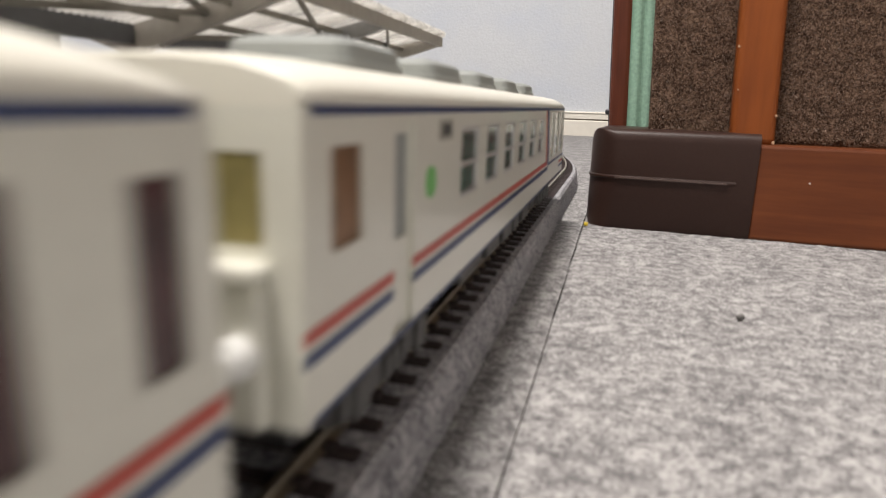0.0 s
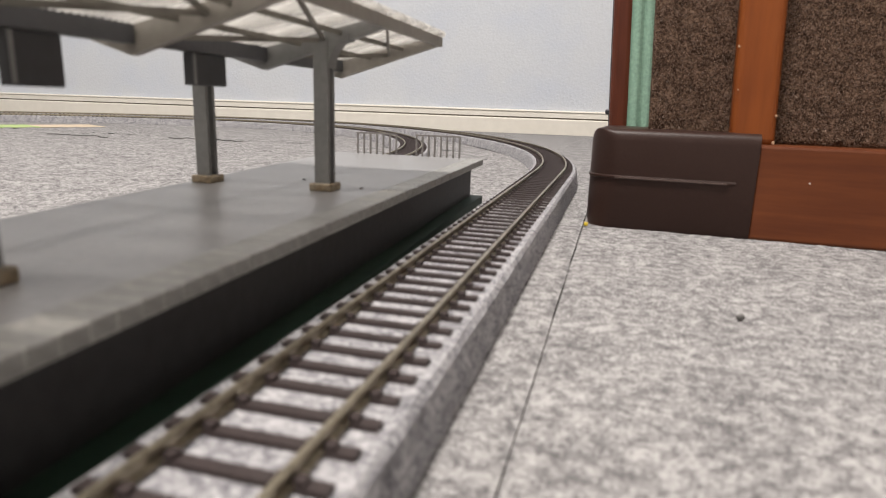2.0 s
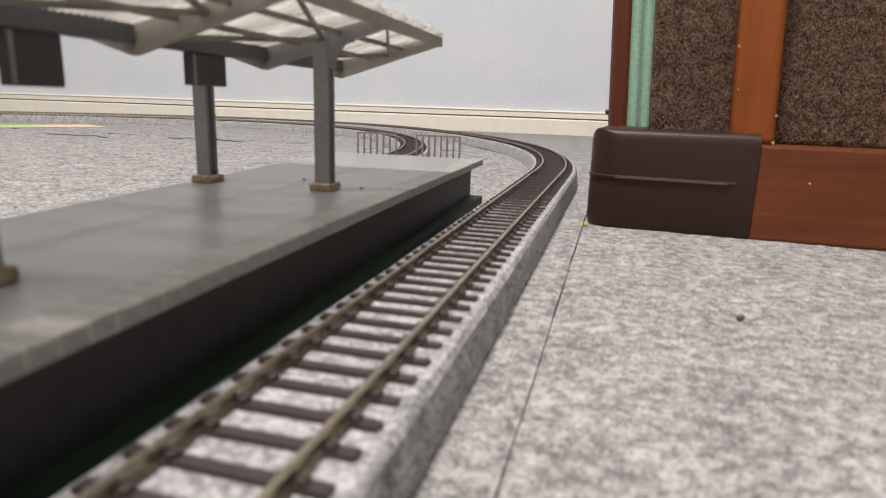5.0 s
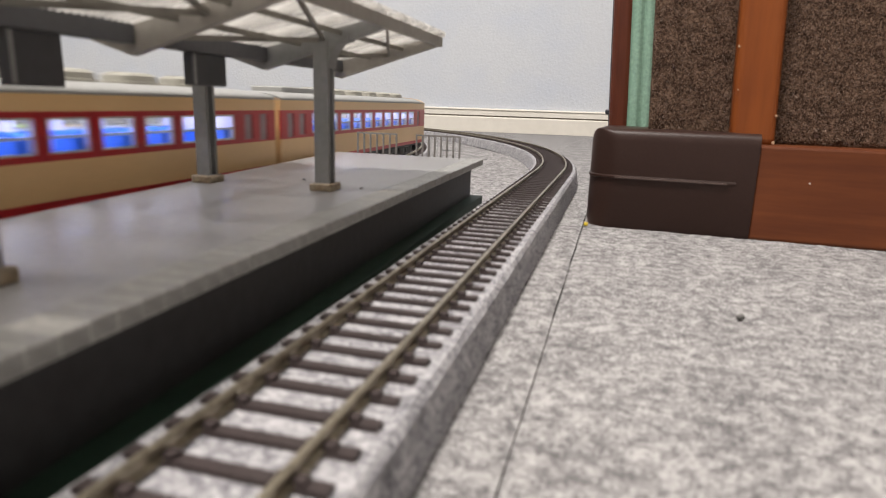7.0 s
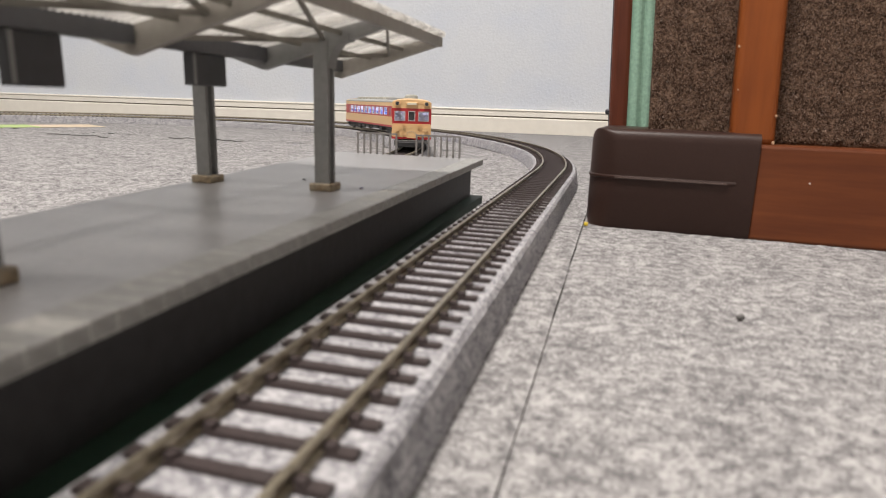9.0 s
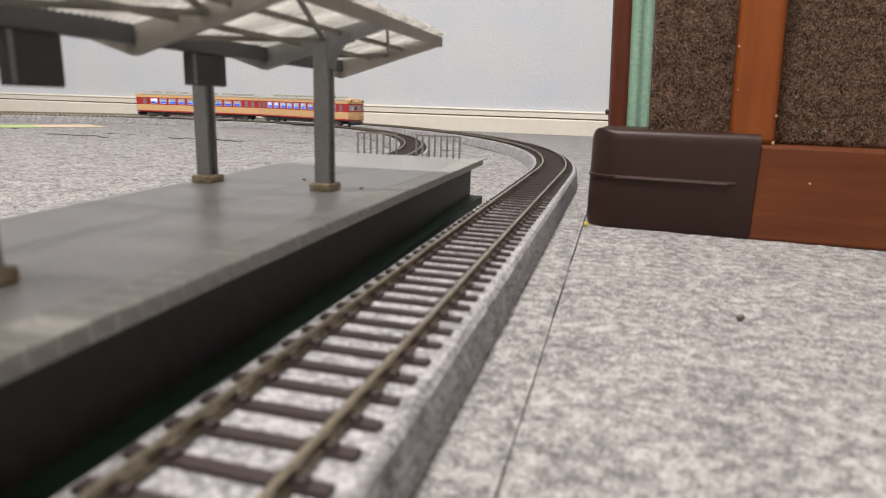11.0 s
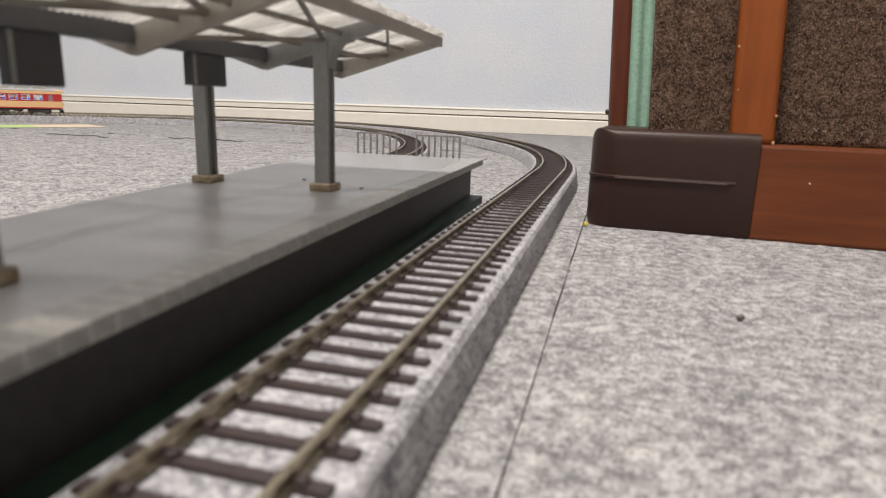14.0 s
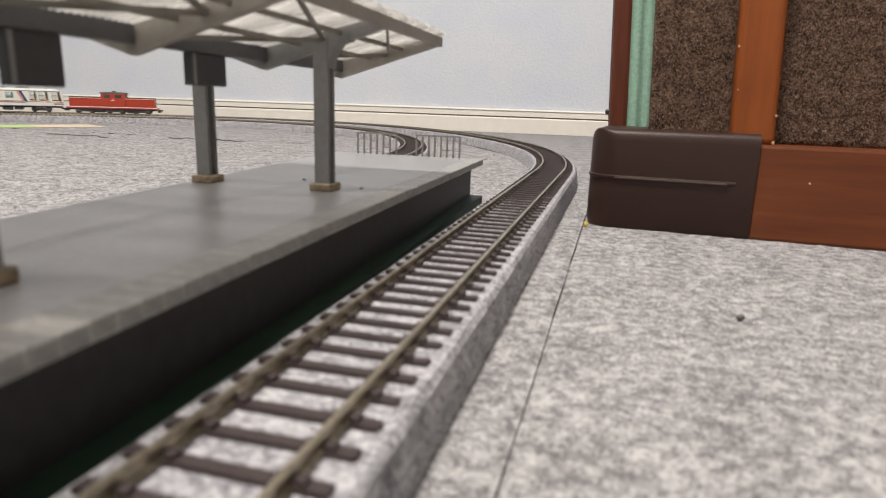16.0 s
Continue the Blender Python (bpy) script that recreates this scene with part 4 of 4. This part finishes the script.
    # ends
    for x, d in ((a, 1), (b, -1)):
        holes = [(-0.0150, -0.0012, 0.0235, 0.0415), (0.0012, 0.0150, 0.0235, 0.0415)] if (x == a and observation) else [(-0.0060, 0.0030, 0.0265, 0.0395), (0.0060, 0.0140, 0.0306, 0.0392)]
        bm = bmesh.new()
        plate(bm, [-HALF + 0.0009, HALF - 0.0009], [z0, z1], holes, lambda u, v, t: (x + d * t, u, v), 0.0009)
        e = part("end_wall", bm, M["white"], c)
        for h in holes:
            bm = bmesh.new()
            box(bm, x + d * 0.0003 - 0.00015, x + d * 0.0003 + 0.00015, h[0], h[1], h[2], h[3])
            g = part("end_window", bm, M["glass"] if (x == a and observation) else M["mustard"], c)
    for x, d in ((a, -1), (b, 1)):
        if x == a and observation:
            continue
        part("gangway_sill", boxed(min(x, x + d * 0.0030), max(x, x + d * 0.0030), -0.0075, 0.0150, 0.0275, 0.0296, 0.0006), M["white"], c)
        part("gangway_panel", boxed(min(x, x + d * 0.0020), max(x, x + d * 0.0020), -0.0150, 0.0145, 0.0128, 0.0275, 0.0006), M["white"], c)
    roof(c, a, b, 0.0436, 0.0486, HALF, M["roofwhite"], 0.0042, 0.0012)
    for k in range(5):
        cooler(c, a + 0.068 + 0.041 * k, 0.0478, 0.0240, 0.0195, 0.0046, M["grey_ac"])
    # inside
    part("cabin_floor", boxed(a + 0.001, b - 0.001, -0.0168, 0.0168, 0.0120, 0.0130), M["seatred"] if observation else M["inner"], c)
    for k in range(6):
        x = b - 0.0662 - 0.0226 * k
        bm = bmesh.new()
        for y in (-0.0105, 0.0105):
            box(bm, x - 0.0070, x + 0.0070, y - 0.0052, y + 0.0052, 0.0130, 0.0215, 0.0008)
            box(bm, x - 0.0052, x + 0.0020, y - 0.0052, y + 0.0052, 0.0215, 0.0332, 0.0010)
        part("seat", bm, M["seatgreen"], c, "green seat lightened for the haze of window reflections")
    if observation:
        bm = bmesh.new()
        box(bm, a + 0.006, a + 0.0628, -0.0166, 0.0166, 0.0130, 0.0180)
        part("lounge_floor", bm, M["seatred"], c, "raised maroon lounge floor")
        for x in (a + 0.014, a + 0.034, a + 0.055):
            bm = bmesh.new()
            for y in (-0.009, 0.009):
                box(bm, x - 0.0060, x + 0.0060, y - 0.0040, y + 0.0040, 0.0180, 0.0232, 0.0008)
                box(bm, x - 0.0060, x - 0.0042, y - 0.0040, y + 0.0040, 0.0228, 0.0256, 0.0006)
            part("seat", bm, M["seatorange"], c, "orange lounge seat")
    part("partition", boxed(b - 0.0580, b - 0.0570, -0.0168, 0.0168, 0.0130, 0.0430), M["inner"], c)
    part("partition", boxed(a + 0.0630, a + 0.0640, -0.0168, 0.0168, 0.0130, 0.0330), M["inner"], c)
    # underside
    part("underframe", boxed(a + 0.002, b - 0.002, -0.0150, 0.0150, 0.0095, 0.0126), M["black"], c)
    rng = random.Random(7)
    x = a + 0.07
    while x < b - 0.075:
        w = rng.uniform(0.010, 0.022)
        for y in (-0.0105, 0.0105):
            part("equipment_box", boxed(x, x + w, y - 0.0040, y + 0.0040, 0.0038 + rng.uniform(0, 0.002), 0.0097, 0.0005), M["gear"], c)
        x += w + rng.uniform(0.004, 0.012)
    for x in (a + 0.036, b - 0.036):
        bogie(c, x)
    for x, d in ((a, -1), (b, 1)):
        part("coupler", boxed(min(x, x + d * 0.0055), max(x, x + d * 0.0055), -0.0014, 0.0014, 0.0070, 0.0100, 0.0004), M["black"], c)
    bm = bmesh.new()
    cyl(bm, (b + 0.0020, 0.0122, 0.0205), 0.0021, 0.0042, 0, 16)
    cyl(bm, (b + 0.0044, 0.0122, 0.0205), 0.0014, 0.0010, 0, 16)
    part("tail_lamp", bm, M["brightwhite"], c, "white tail lamp housing")
    if observation:
        # the glazed end rakes outwards towards the floor
        for o in c.children_recursive:
            if o.type != 'MESH' or o.location.length > 1e-6 or o.parent.location.length > 1e-6:
                continue
            for v in o.data.vertices:
                k = min(max((a + 0.060 - v.co.x) / 0.060, 0.0), 1.0)
                v.co.x -= 0.16 * k * max(0.0436 - v.co.z, 0.0) * (1.0 if v.co.z > 0.0112 else 0.0)
    return c


def railcar(label, round_coolers):
    """Cream and crimson diesel railcar. Cab at -x, gangway end at +x."""
    c = thing("diesel_railcar", label, "train car", "red and cream train")
    L = 0.260
    a, b = -L / 2, L / 2
    z0, z1 = 0.0105, 0.0432
    H = 0.0182
    wins = []
    for k in range(10):
        x = a + 0.0320 + 0.0198 * k
        wins.append((x, x + 0.0146, 0.0262, 0.0366))
    small = [(a + 0.0150, a + 0.0225, 0.0250, 0.0368), (b - 0.0270, b - 0.0200, 0.0258, 0.0366), (b - 0.0140, b - 0.0070, 0.0250, 0.0368)]
    for s in (-1, 1):
        for nm, za, zb, hs, m in (("lower_side", z0, 0.0129, [], "railred"), ("side_wall", 0.0129, 0.0243, [], "cream"), ("window_band", 0.0243, 0.0383, wins + small, "railred"), ("upper_side", 0.0383, z1, [], "cream")):
            side(c, s, a, b, za, zb, H, hs, M[m], nm)
        side(c, s, a + 0.003, b - 0.003, 0.0150, 0.0430, H - 0.0011, wins + small, M["innerlit"], "lining")
        for h in wins:
            pane(c, s, H, h, frame_mat=M["winframe"])
        for h in small:
            pane(c, s, H, h, "door_window", None, M["frosted"])
    for x, d in ((a, 1), (b, -1)):
        cab = x == a
        for nm, za, zb, m, hs in (("end_bottom", z0, 0.0125, "railred", []), ("end_wall", 0.0125, 0.0246, "cream", []),
                                  ("end_band", 0.0246, 0.0386, "railred" if cab else "cream", [(-0.0160, -0.0060, 0.0270, 0.0360), (0.0060, 0.0160, 0.0270, 0.0360), (-0.0032, 0.0032, 0.0270, 0.0362)] if cab else [(-0.004, 0.004, 0.027, 0.037)]),
                                  ("end_top", 0.0386, z1 + 0.001, "cream", [])):
            bm = bmesh.new()
            plate(bm, [-H + 0.0009, H - 0.0009], [za, zb], hs, lambda u, v, t: (x + d * t, u, v), 0.0009)
            part(nm, bm, M[m], c)
            for h in hs:
                bm = bmesh.new()
                box(bm, x + d * 0.0005 - 0.00015, x + d * 0.0005 + 0.00015, *h)
                g = part("end_window", bm, (M["darkglass"] if abs(h[0] + h[1]) < 0.001 else M["glass"]) if cab else M["darkglass"], c)
                if cab:
                    bm = bmesh.new()
                    for u0, u1, v0, v1 in ((h[0], h[1], h[2], h[2] + 0.0006), (h[0], h[1], h[3] - 0.0006, h[3]), (h[0], h[0] + 0.0006, h[2], h[3]), (h[1] - 0.0006, h[1], h[2], h[3])):
                        box(bm, x - 0.0004, x + 0.0003, u0, u1, v0, v1)
                    part("window_frame", bm, M["winframe"], g)
    # cab face fittings
    for y in (-0.0135, 0.0135):
        bm = bmesh.new()
        cyl(bm, (a - 0.0010, y, 0.0428), 0.0026, 0.0034, 0, 18)
        part("headlamp", bm, M["cream"], c)
        bm = bmesh.new()
        cyl(bm, (a - 0.0028, y, 0.0428), 0.0017, 0.0006, 0, 18)
        part("headlamp_lens", bm, M["darkglass"], c.children[-1])
        bm = bmesh.new()
        cyl(bm, (a - 0.0006, y, 0.0180), 0.0015, 0.0020, 0, 12)
        part("marker_lamp", bm, M["cream"], c)
        bm = bmesh.new()
        cyl(bm, (a - 0.0014, y * 0.98, 0.0195), 0.0019, 0.0026, 0, 14)
        part("tail_lamp", bm, M["cream"], c)
        for z in (0.0145, 0.0210, 0.0232):
            part("grab_iron", boxed(a - 0.0011, a - 0.0004, y * 0.55 - 0.0022, y * 0.55 + 0.0022, z, z + 0.0006), M["cream"], c)
        bm = bmesh.new()
        bar(bm, (a - 0.0008, y * 0.95, 0.0278), (a - 0.0008, y * 0.6, 0.0328), 0.0004, 0.0004)
        part("wiper", bm, M["winframe"], c)
        part("handrail", boxed(a - 0.0010, a - 0.0005, y * 0.62 - 0.0003, y * 0.62 + 0.0003, 0.0120, 0.0240), M["cream"], c)
    part("destination_box", boxed(a - 0.0016, a + 0.001, -0.0054, 0.0054, 0.0410, 0.0444, 0.0008), M["cream"], c, "cream destination box")
    part("destination_blind", boxed(a - 0.0018, a - 0.0012, -0.0042, 0.0042, 0.0418, 0.0436), M["lens"], c.children[-1], "ivory destination blind")
    bm = bmesh.new()
    for i in range(7):
        ang = math.pi * i / 6
        box(bm, a - 0.0008, a - 0.0003, 0.0040 * math.cos(ang) - 0.0004, 0.0040 * math.cos(ang) + 0.0004, 0.0150 + 0.0022 * math.sin(ang), 0.0157 + 0.0022 * math.sin(ang))
    part("crest", bm, M["vent"], c, "raised crest on the cab door")
    part("cab_door", boxed(a - 0.0004, a + 0.0004, -0.0042, 0.0042, 0.0115, 0.0244), M["cream"], c)
    part("snow_plough", boxed(a - 0.0020, a + 0.004, -0.0130, 0.0130, 0.0030, 0.0080, 0.0008), M["black"], c)
    part("step_plate", boxed(a - 0.0016, a + 0.002, -0.0155, 0.0155, 0.0066, 0.0094, 0.0004), M["gear"], c)
    roof(c, a, b, 0.0434, 0.0474, H, M["roofgrey"], 0.0018, 0.0010)
    bm = bmesh.new()
    rings = []
    for x, k in ((a - 0.0002, 0.72), (a + 0.004, 0.95), (a + 0.012, 1.01)):
        rings.append([(x, u * 1.004, v) for u, v in arch(0.0430, 0.0430 + 0.0046 * k, H, 14)] + [(x, -H + 0.001, 0.0428), (x, H - 0.001, 0.0428)])
    ob = part("cab_brow", loft(bm, rings), M["cream"], c, "cream rounded cab brow")
    if round_coolers:
        for k in range(7):
            x = a + 0.034 + 0.0305 * k
            cooler(c, x, 0.0466, 0.0225, 0.0130, 0.0048, M["vent"], "cooler", 0.0055)
    else:
        for k in range(6):
            x = a + 0.034 + 0.0305 * k
            cooler(c, x, 0.0466, 0.0215, 0.0130, 0.0042, M["vent"], "ventilator", 0.0055)
        part("radiator", boxed(b - 0.060, b - 0.020, -0.009, 0.009, 0.0468, 0.0500, 0.0006), M["roofgrey"], c)
    # inside, lit
    part("cabin_floor", boxed(a + 0.014, b - 0.001, -0.0160, 0.0160, 0.0150, 0.0160), M["innerlit"], c)
    part("cabin_light", boxed(a + 0.020, b - 0.012, -0.0060, 0.0060, 0.0420, 0.0428), M["glow"], c, "bluish white cabin light")
    for x in (a + 0.028, b - 0.030):
        part("partition", boxed(x, x + 0.001, -0.0160, 0.0160, 0.0160, 0.0430), M["innerlit"], c)
    for k in range(10):
        x = a + 0.0320 + 0.0198 * k + 0.0073
        bm = bmesh.new()
        for y in (-0.0110, 0.0110):
            box(bm, x - 0.0060, x + 0.0060, y - 0.0050, y + 0.0050, 0.0160, 0.0226, 0.0006)
            box(bm, x - 0.0074, x - 0.0040, y - 0.0050, y + 0.0050, 0.0225, 0.0308, 0.0006)
            box(bm, x + 0.0040, x + 0.0074, y - 0.0050, y + 0.0050, 0.0225, 0.0308, 0.0006)
        part("seat", bm, M["seatblue"], c, "bright blue seat")
    part("underframe", boxed(a + 0.003, b - 0.003, -0.0150, 0.0150, 0.0085, 0.0105), M["black"], c)
    rng = random.Random(11)
    x = a + 0.065
    while x < b - 0.070:
        w = rng.uniform(0.010, 0.022)
        for y in (-0.0110, 0.0110):
            part("equipment_box", boxed(x, x + w, y - 0.0042, y + 0.0042, 0.0036 + rng.uniform(0, 0.002), 0.0088, 0.0005), M["gear"], c)
        x += w + rng.uniform(0.004, 0.010)
    for x in (a + 0.038, b - 0.038):
        bogie(c, x)
    part("coupler", boxed(b, b + 0.0035, -0.0014, 0.0014, 0.0062, 0.0092, 0.0004), M["black"], c)
    return c


def locomotive():
    """Red diesel locomotive with a centre cab and two hoods."""
    c = thing("diesel_locomotive", "bright red model diesel locomotive with centre cab and white line", "locomotive", "white train")
    L = 0.182
    a, b = -L / 2, L / 2
    part("frame", boxed(a, b, -0.0165, 0.0165, 0.0100, 0.0135, 0.0006), M["locored"], c)
    for s in (-1, 1):
        part("white_line", boxed(a, b, s * 0.0166 - 0.0003, s * 0.0166 + 0.0003, 0.0128, 0.0142), M["brightwhite"], c)
    for x0, x1 in ((a + 0.006, -0.022), (0.026, b - 0.006)):
        bm = bmesh.new()
        o = [(-0.0130, 0.0135), (0.0130, 0.0135), (0.0130, 0.0310), (0.0105, 0.0342), (-0.0105, 0.0342), (-0.0130, 0.0310)]
        prism(bm, o, 0, x0, x1)
        h = part("hood", bm, M["locored"], c)
        part("hood_top", boxed(x0, x1, -0.0122, 0.0122, 0.0338, 0.0354, 0.0005), M["darkroof"], h, "dark grey hood top")
        for k in range(5):
            part("louvre", boxed(x0 + 0.006 + k * 0.008, x0 + 0.011 + k * 0.008, -0.0134, 0.0134, 0.0170, 0.0300), M["locored"], h)
        for s in (-1, 1):
            bm = bmesh.new()
            bar(bm, (x0, s * 0.0146, 0.0322), (x1, s * 0.0146, 0.0322), 0.0007, 0.0007)
            for k in range(4):
                xs = x0 + 0.003 + (x1 - x0 - 0.006) * k / 3
                bar(bm, (xs, s * 0.0128, 0.0312), (xs, s * 0.0148, 0.0322), 0.0006, 0.0006)
            part("hood_rail", bm, M["lens"], h, "thin cream handrail")
            part("grille", boxed(x0 + 0.014, x1 - 0.018, s * 0.0130 - 0.0003, s * 0.0130 + 0.0003, 0.0200, 0.0290), M["locored"], h)
    bm = bmesh.new()
    holes = [(-0.0165, -0.0040, 0.0330, 0.0400), (0.0060, 0.0190, 0.0330, 0.0400)]
    for s in (-1, 1):
        plate(bm, [-0.022, 0.026], [0.0135, 0.0425], holes, lambda u, v, d: (u, s * (0.0160 - d), v), 0.001)
    for x, d in ((-0.022, 1), (0.026, -1)):
        plate(bm, [-0.015, 0.015], [0.0135, 0.0425], [(-0.0120, -0.003, 0.0355, 0.0405), (0.003, 0.0120, 0.0355, 0.0405)], lambda u, v, t: (x + d * t, u, v), 0.001)
    cab = part("cab", bm, M["locored"], c)
    roof(cab, -0.0245, 0.0285, 0.0425, 0.0462, 0.0165, M["darkroof"], 0.001, 0.001)
    for s in (-1, 1):
        for h in holes:
            bm = bmesh.new()
            box(bm, h[0], h[1], s * 0.0154 - 0.0002, s * 0.0154 + 0.0002, h[2], h[3])
            part("window", bm, M["darkglass"], cab)
        part("number_bar", boxed(-0.003, 0.005, s * 0.0161 - 0.0002, s * 0.0161 + 0.0002, 0.0272, 0.0286), M["brightwhite"], cab)
        part("stack_line", boxed(0.0012, 0.0021, s * 0.0161 - 0.0002, s * 0.0161 + 0.0002, 0.0290, 0.0330), M["brightwhite"], cab)
    part("exhaust", boxed(-0.002, 0.006, -0.003, 0.003, 0.0455, 0.0485, 0.0005), M["gear"], c)
    for x in (a, b):
        d = -1 if x == a else 1
        part("end_platform", boxed(min(x, x + d * 0.004), max(x, x + d * 0.004), -0.0150, 0.0150, 0.0040, 0.0100, 0.0005), M["black"], c)
        for y in (-0.014, 0.014):
            bm = bmesh.new()
            bar(bm, (x + d * 0.002, y, 0.0100), (x + d * 0.002, y, 0.0230), 0.0006, 0.0006)
            part("handrail", bm, M["brightwhite"], c)
        for y in (-0.008, 0.008):
            bm = bmesh.new()
            cyl(bm, (x - d * 0.0056, y, 0.0290), 0.0018, 0.0012, 0, 12)
            part("headlamp", bm, M["lens"], c)
        part("coupler", boxed(min(x + d * 0.003, x + d * 0.009), max(x + d * 0.003, x + d * 0.009), -0.0014, 0.0014, 0.0066, 0.0096, 0.0004), M["black"], c)
    for x in (a + 0.034, 0.004, b - 0.034):
        bogie(c, x)
    part("skirt", boxed(a + 0.004, b - 0.004, -0.0150, 0.0150, 0.0070, 0.0102), M["black"], c)
    for x in (-0.0265, 0.0345):
        part("tank", boxed(x - 0.0075, x + 0.0075, -0.0155, 0.0155, 0.0020, 0.0100, 0.0006), M["black"], c)
    return c


def build_clutter():
    """A coloured sheet by the inner loop and frayed threads on the carpet."""
    m = thing("play_sheet", "flat green and orange printed sheet lying on the carpet", "sheet")
    m.location = (-0.955, 0.86, 0)
    m.rotation_euler = (0, 0, radians(62))
    part("green_half", boxed(-0.26, 0.00, -0.04, 0.04, 0.0002, 0.0016, 0.0004), M["matgreen"], m)
    part("orange_half", boxed(0.00, 0.10, -0.04, 0.04, 0.0002, 0.0016, 0.0004), M["matorange"], m)
    rng = random.Random(4)
    for x0, x1, y, name in ((-0.60, -0.485, 0.752, 0), (-0.76, -0.66, 0.705, 1)):
        bm = bmesh.new()
        n = 12
        last = Vector((x0, y, 0.0016))
        for i in range(1, n + 1):
            p = Vector((x0 + (x1 - x0) * i / n, y + rng.uniform(-0.003, 0.003), 0.0016 + rng.uniform(-0.0006, 0.0012)))
            bar(bm, last, p, rng.uniform(0.0008, 0.003), 0.0010)
            last = p
        tagged(part("carpet_fray", bm, M["thread"]), "dark frayed carpet edge at a seam", "thread", "carpet frays")
    bm = bmesh.new()
    bar(bm, (0.0385, 0.1905, 0.0010), (0.0400, 0.1915, 0.0016), 0.0012, 0.0012)
    tagged(part("lint", bm, M["thread"]), "small dark bit of lint on the carpet", "lint")
    for x, y in ((-0.1120, 0.2120), (-0.0835, 0.1990)):
        bm = bmesh.new()
        bar(bm, (x, y, PZ + 0.0003), (x + 0.0012, y + 0.0005, PZ + 0.0002), 0.0004, 0.0003)
        tagged(part("lint", bm, M["thread"]), "tiny dark fleck lying on the platform deck", "lint")


build_room()
build_furniture()
build_platform()
build_canopy()
build_clutter()

tail_coach = white_coach("cream white coach with blue and red stripes and glazed lounge end")
plain_coach = white_coach("cream white coach with blue and red stripes and curtained windows", False)
mid_coaches = [plain_coach] + [copy_thing(plain_coach, Matrix()) for _ in range(3)]
head_coach = copy_thing(tail_coach, Matrix())
loco = locomotive()
lead_railcar = railcar("cream and crimson railcar with lit blue seats and low oval ventilators", False)
rear_railcar = railcar("cream and crimson railcar with lit blue seats and round coolers", True)

build_track(OUTER, "outer loop of model railway track on grey felt roadbed", 300)
build_track(INNER, "inner loop of model railway track on grey felt roadbed", 120)


# ---- motion along the loops ----
def glide(table, t):
    """Smooth value between the rows (time, value) of a table, straight beyond its ends."""
    ts, vs = [r[0] for r in table], [r[1] for r in table]
    n = len(ts)
    sl = [(vs[i + 1] - vs[i]) / (ts[i + 1] - ts[i]) for i in range(n - 1)]
    tan = [sl[0]] + [(sl[i - 1] + sl[i]) / 2 for i in range(1, n - 1)] + [sl[-1]]
    if t <= ts[0]:
        return vs[0] + tan[0] * (t - ts[0])
    if t >= ts[-1]:
        return vs[-1] + tan[-1] * (t - ts[-1])
    i = max(k for k in range(n - 1) if ts[k] <= t)
    h = ts[i + 1] - ts[i]
    u = (t - ts[i]) / h
    return ((2 * u ** 3 - 3 * u ** 2 + 1) * vs[i] + (u ** 3 - 2 * u ** 2 + u) * h * tan[i]
            + (-2 * u ** 3 + 3 * u ** 2) * vs[i + 1] + (u ** 3 - u ** 2) * h * tan[i + 1])


def car_pose(path, s, direction, span):
    """Pose of a car whose middle is at s; its two bogies stand on the rails, and +x points along the direction of travel."""
    xa, ya, _ = on(path, s - direction * span / 2)
    xb, yb, _ = on(path, s + direction * span / 2)
    return pose((xa + xb) / 2, (ya + yb) / 2, RAIL_TOP, 0, 0, math.degrees(math.atan2(yb - ya, xb - xa)))


# tail end of the white train, and the joint between the two railcars, in metres along their loops
WHITE_LEN = 0.1945 + 6 * (WL + 0.0125)
LAP = float(OUTER[-1, 0])
WHITE_TAIL = [(0.0, 0.302), (1.0, 0.146), (1.9, 0.002), (5.0, -0.48), (14.3, 2.075 + WHITE_LEN - LAP), (15.0, 1.990 + WHITE_LEN - LAP), (16.0, 1.865 + WHITE_LEN - LAP)]
JOINT = [(6.3, 0.090), (6.5, 0.135), (7.0, 0.256), (7.5, 0.390), (8.0, 0.515), (8.5, 0.640), (9.0, 0.808), (9.2, 0.874), (11.3, 1.405), (12.0, 1.558), (12.5, 1.675), (13.0, 1.800), (14.0, 2.005), (14.3, 2.062)]


def run_car(car, path, place, direction, span):
    """Key a car along its loop, and its bogies, which turn with the rails under them."""
    times = [0.25 * i for i in range(65)]
    poses = [car_pose(path, place(t), direction, span) for t in times]
    walk(car, list(zip(times, poses)))
    for truck in [o for o in car.children if o.name.startswith("bogie")]:
        x = truck.location.x
        rows = []
        for t, m in zip(times, poses):
            h = on(path, place(t) + direction * x)[2] + (0 if direction > 0 else math.pi)
            d = h - m.to_euler().z
            d = (d + math.pi) % (2 * math.pi) - math.pi
            rows.append((t, pose(x, 0, 0, 0, 0, math.degrees(d))))
        walk(truck, rows)


def motions():
    x = 0.0
    # the white train runs against the measure of the outer loop
    for car, length, span in [(tail_coach, WL, WL - 0.072)] + [(m, WL, WL - 0.072) for m in mid_coaches] + [(head_coach, WL, WL - 0.072), (loco, 0.182, 0.114)]:
        run_car(car, OUTER, lambda t, c=x + length / 2: glide(WHITE_TAIL, t) - c, 1 if car is head_coach else -1, span)
        x += length + 0.0125
    for car, shift, d in ((lead_railcar, 0.1325, -1), (rear_railcar, -0.1325, 1)):
        run_car(car, INNER, lambda t, c=shift: glide(JOINT, t) + c, d, 0.184)


motions()
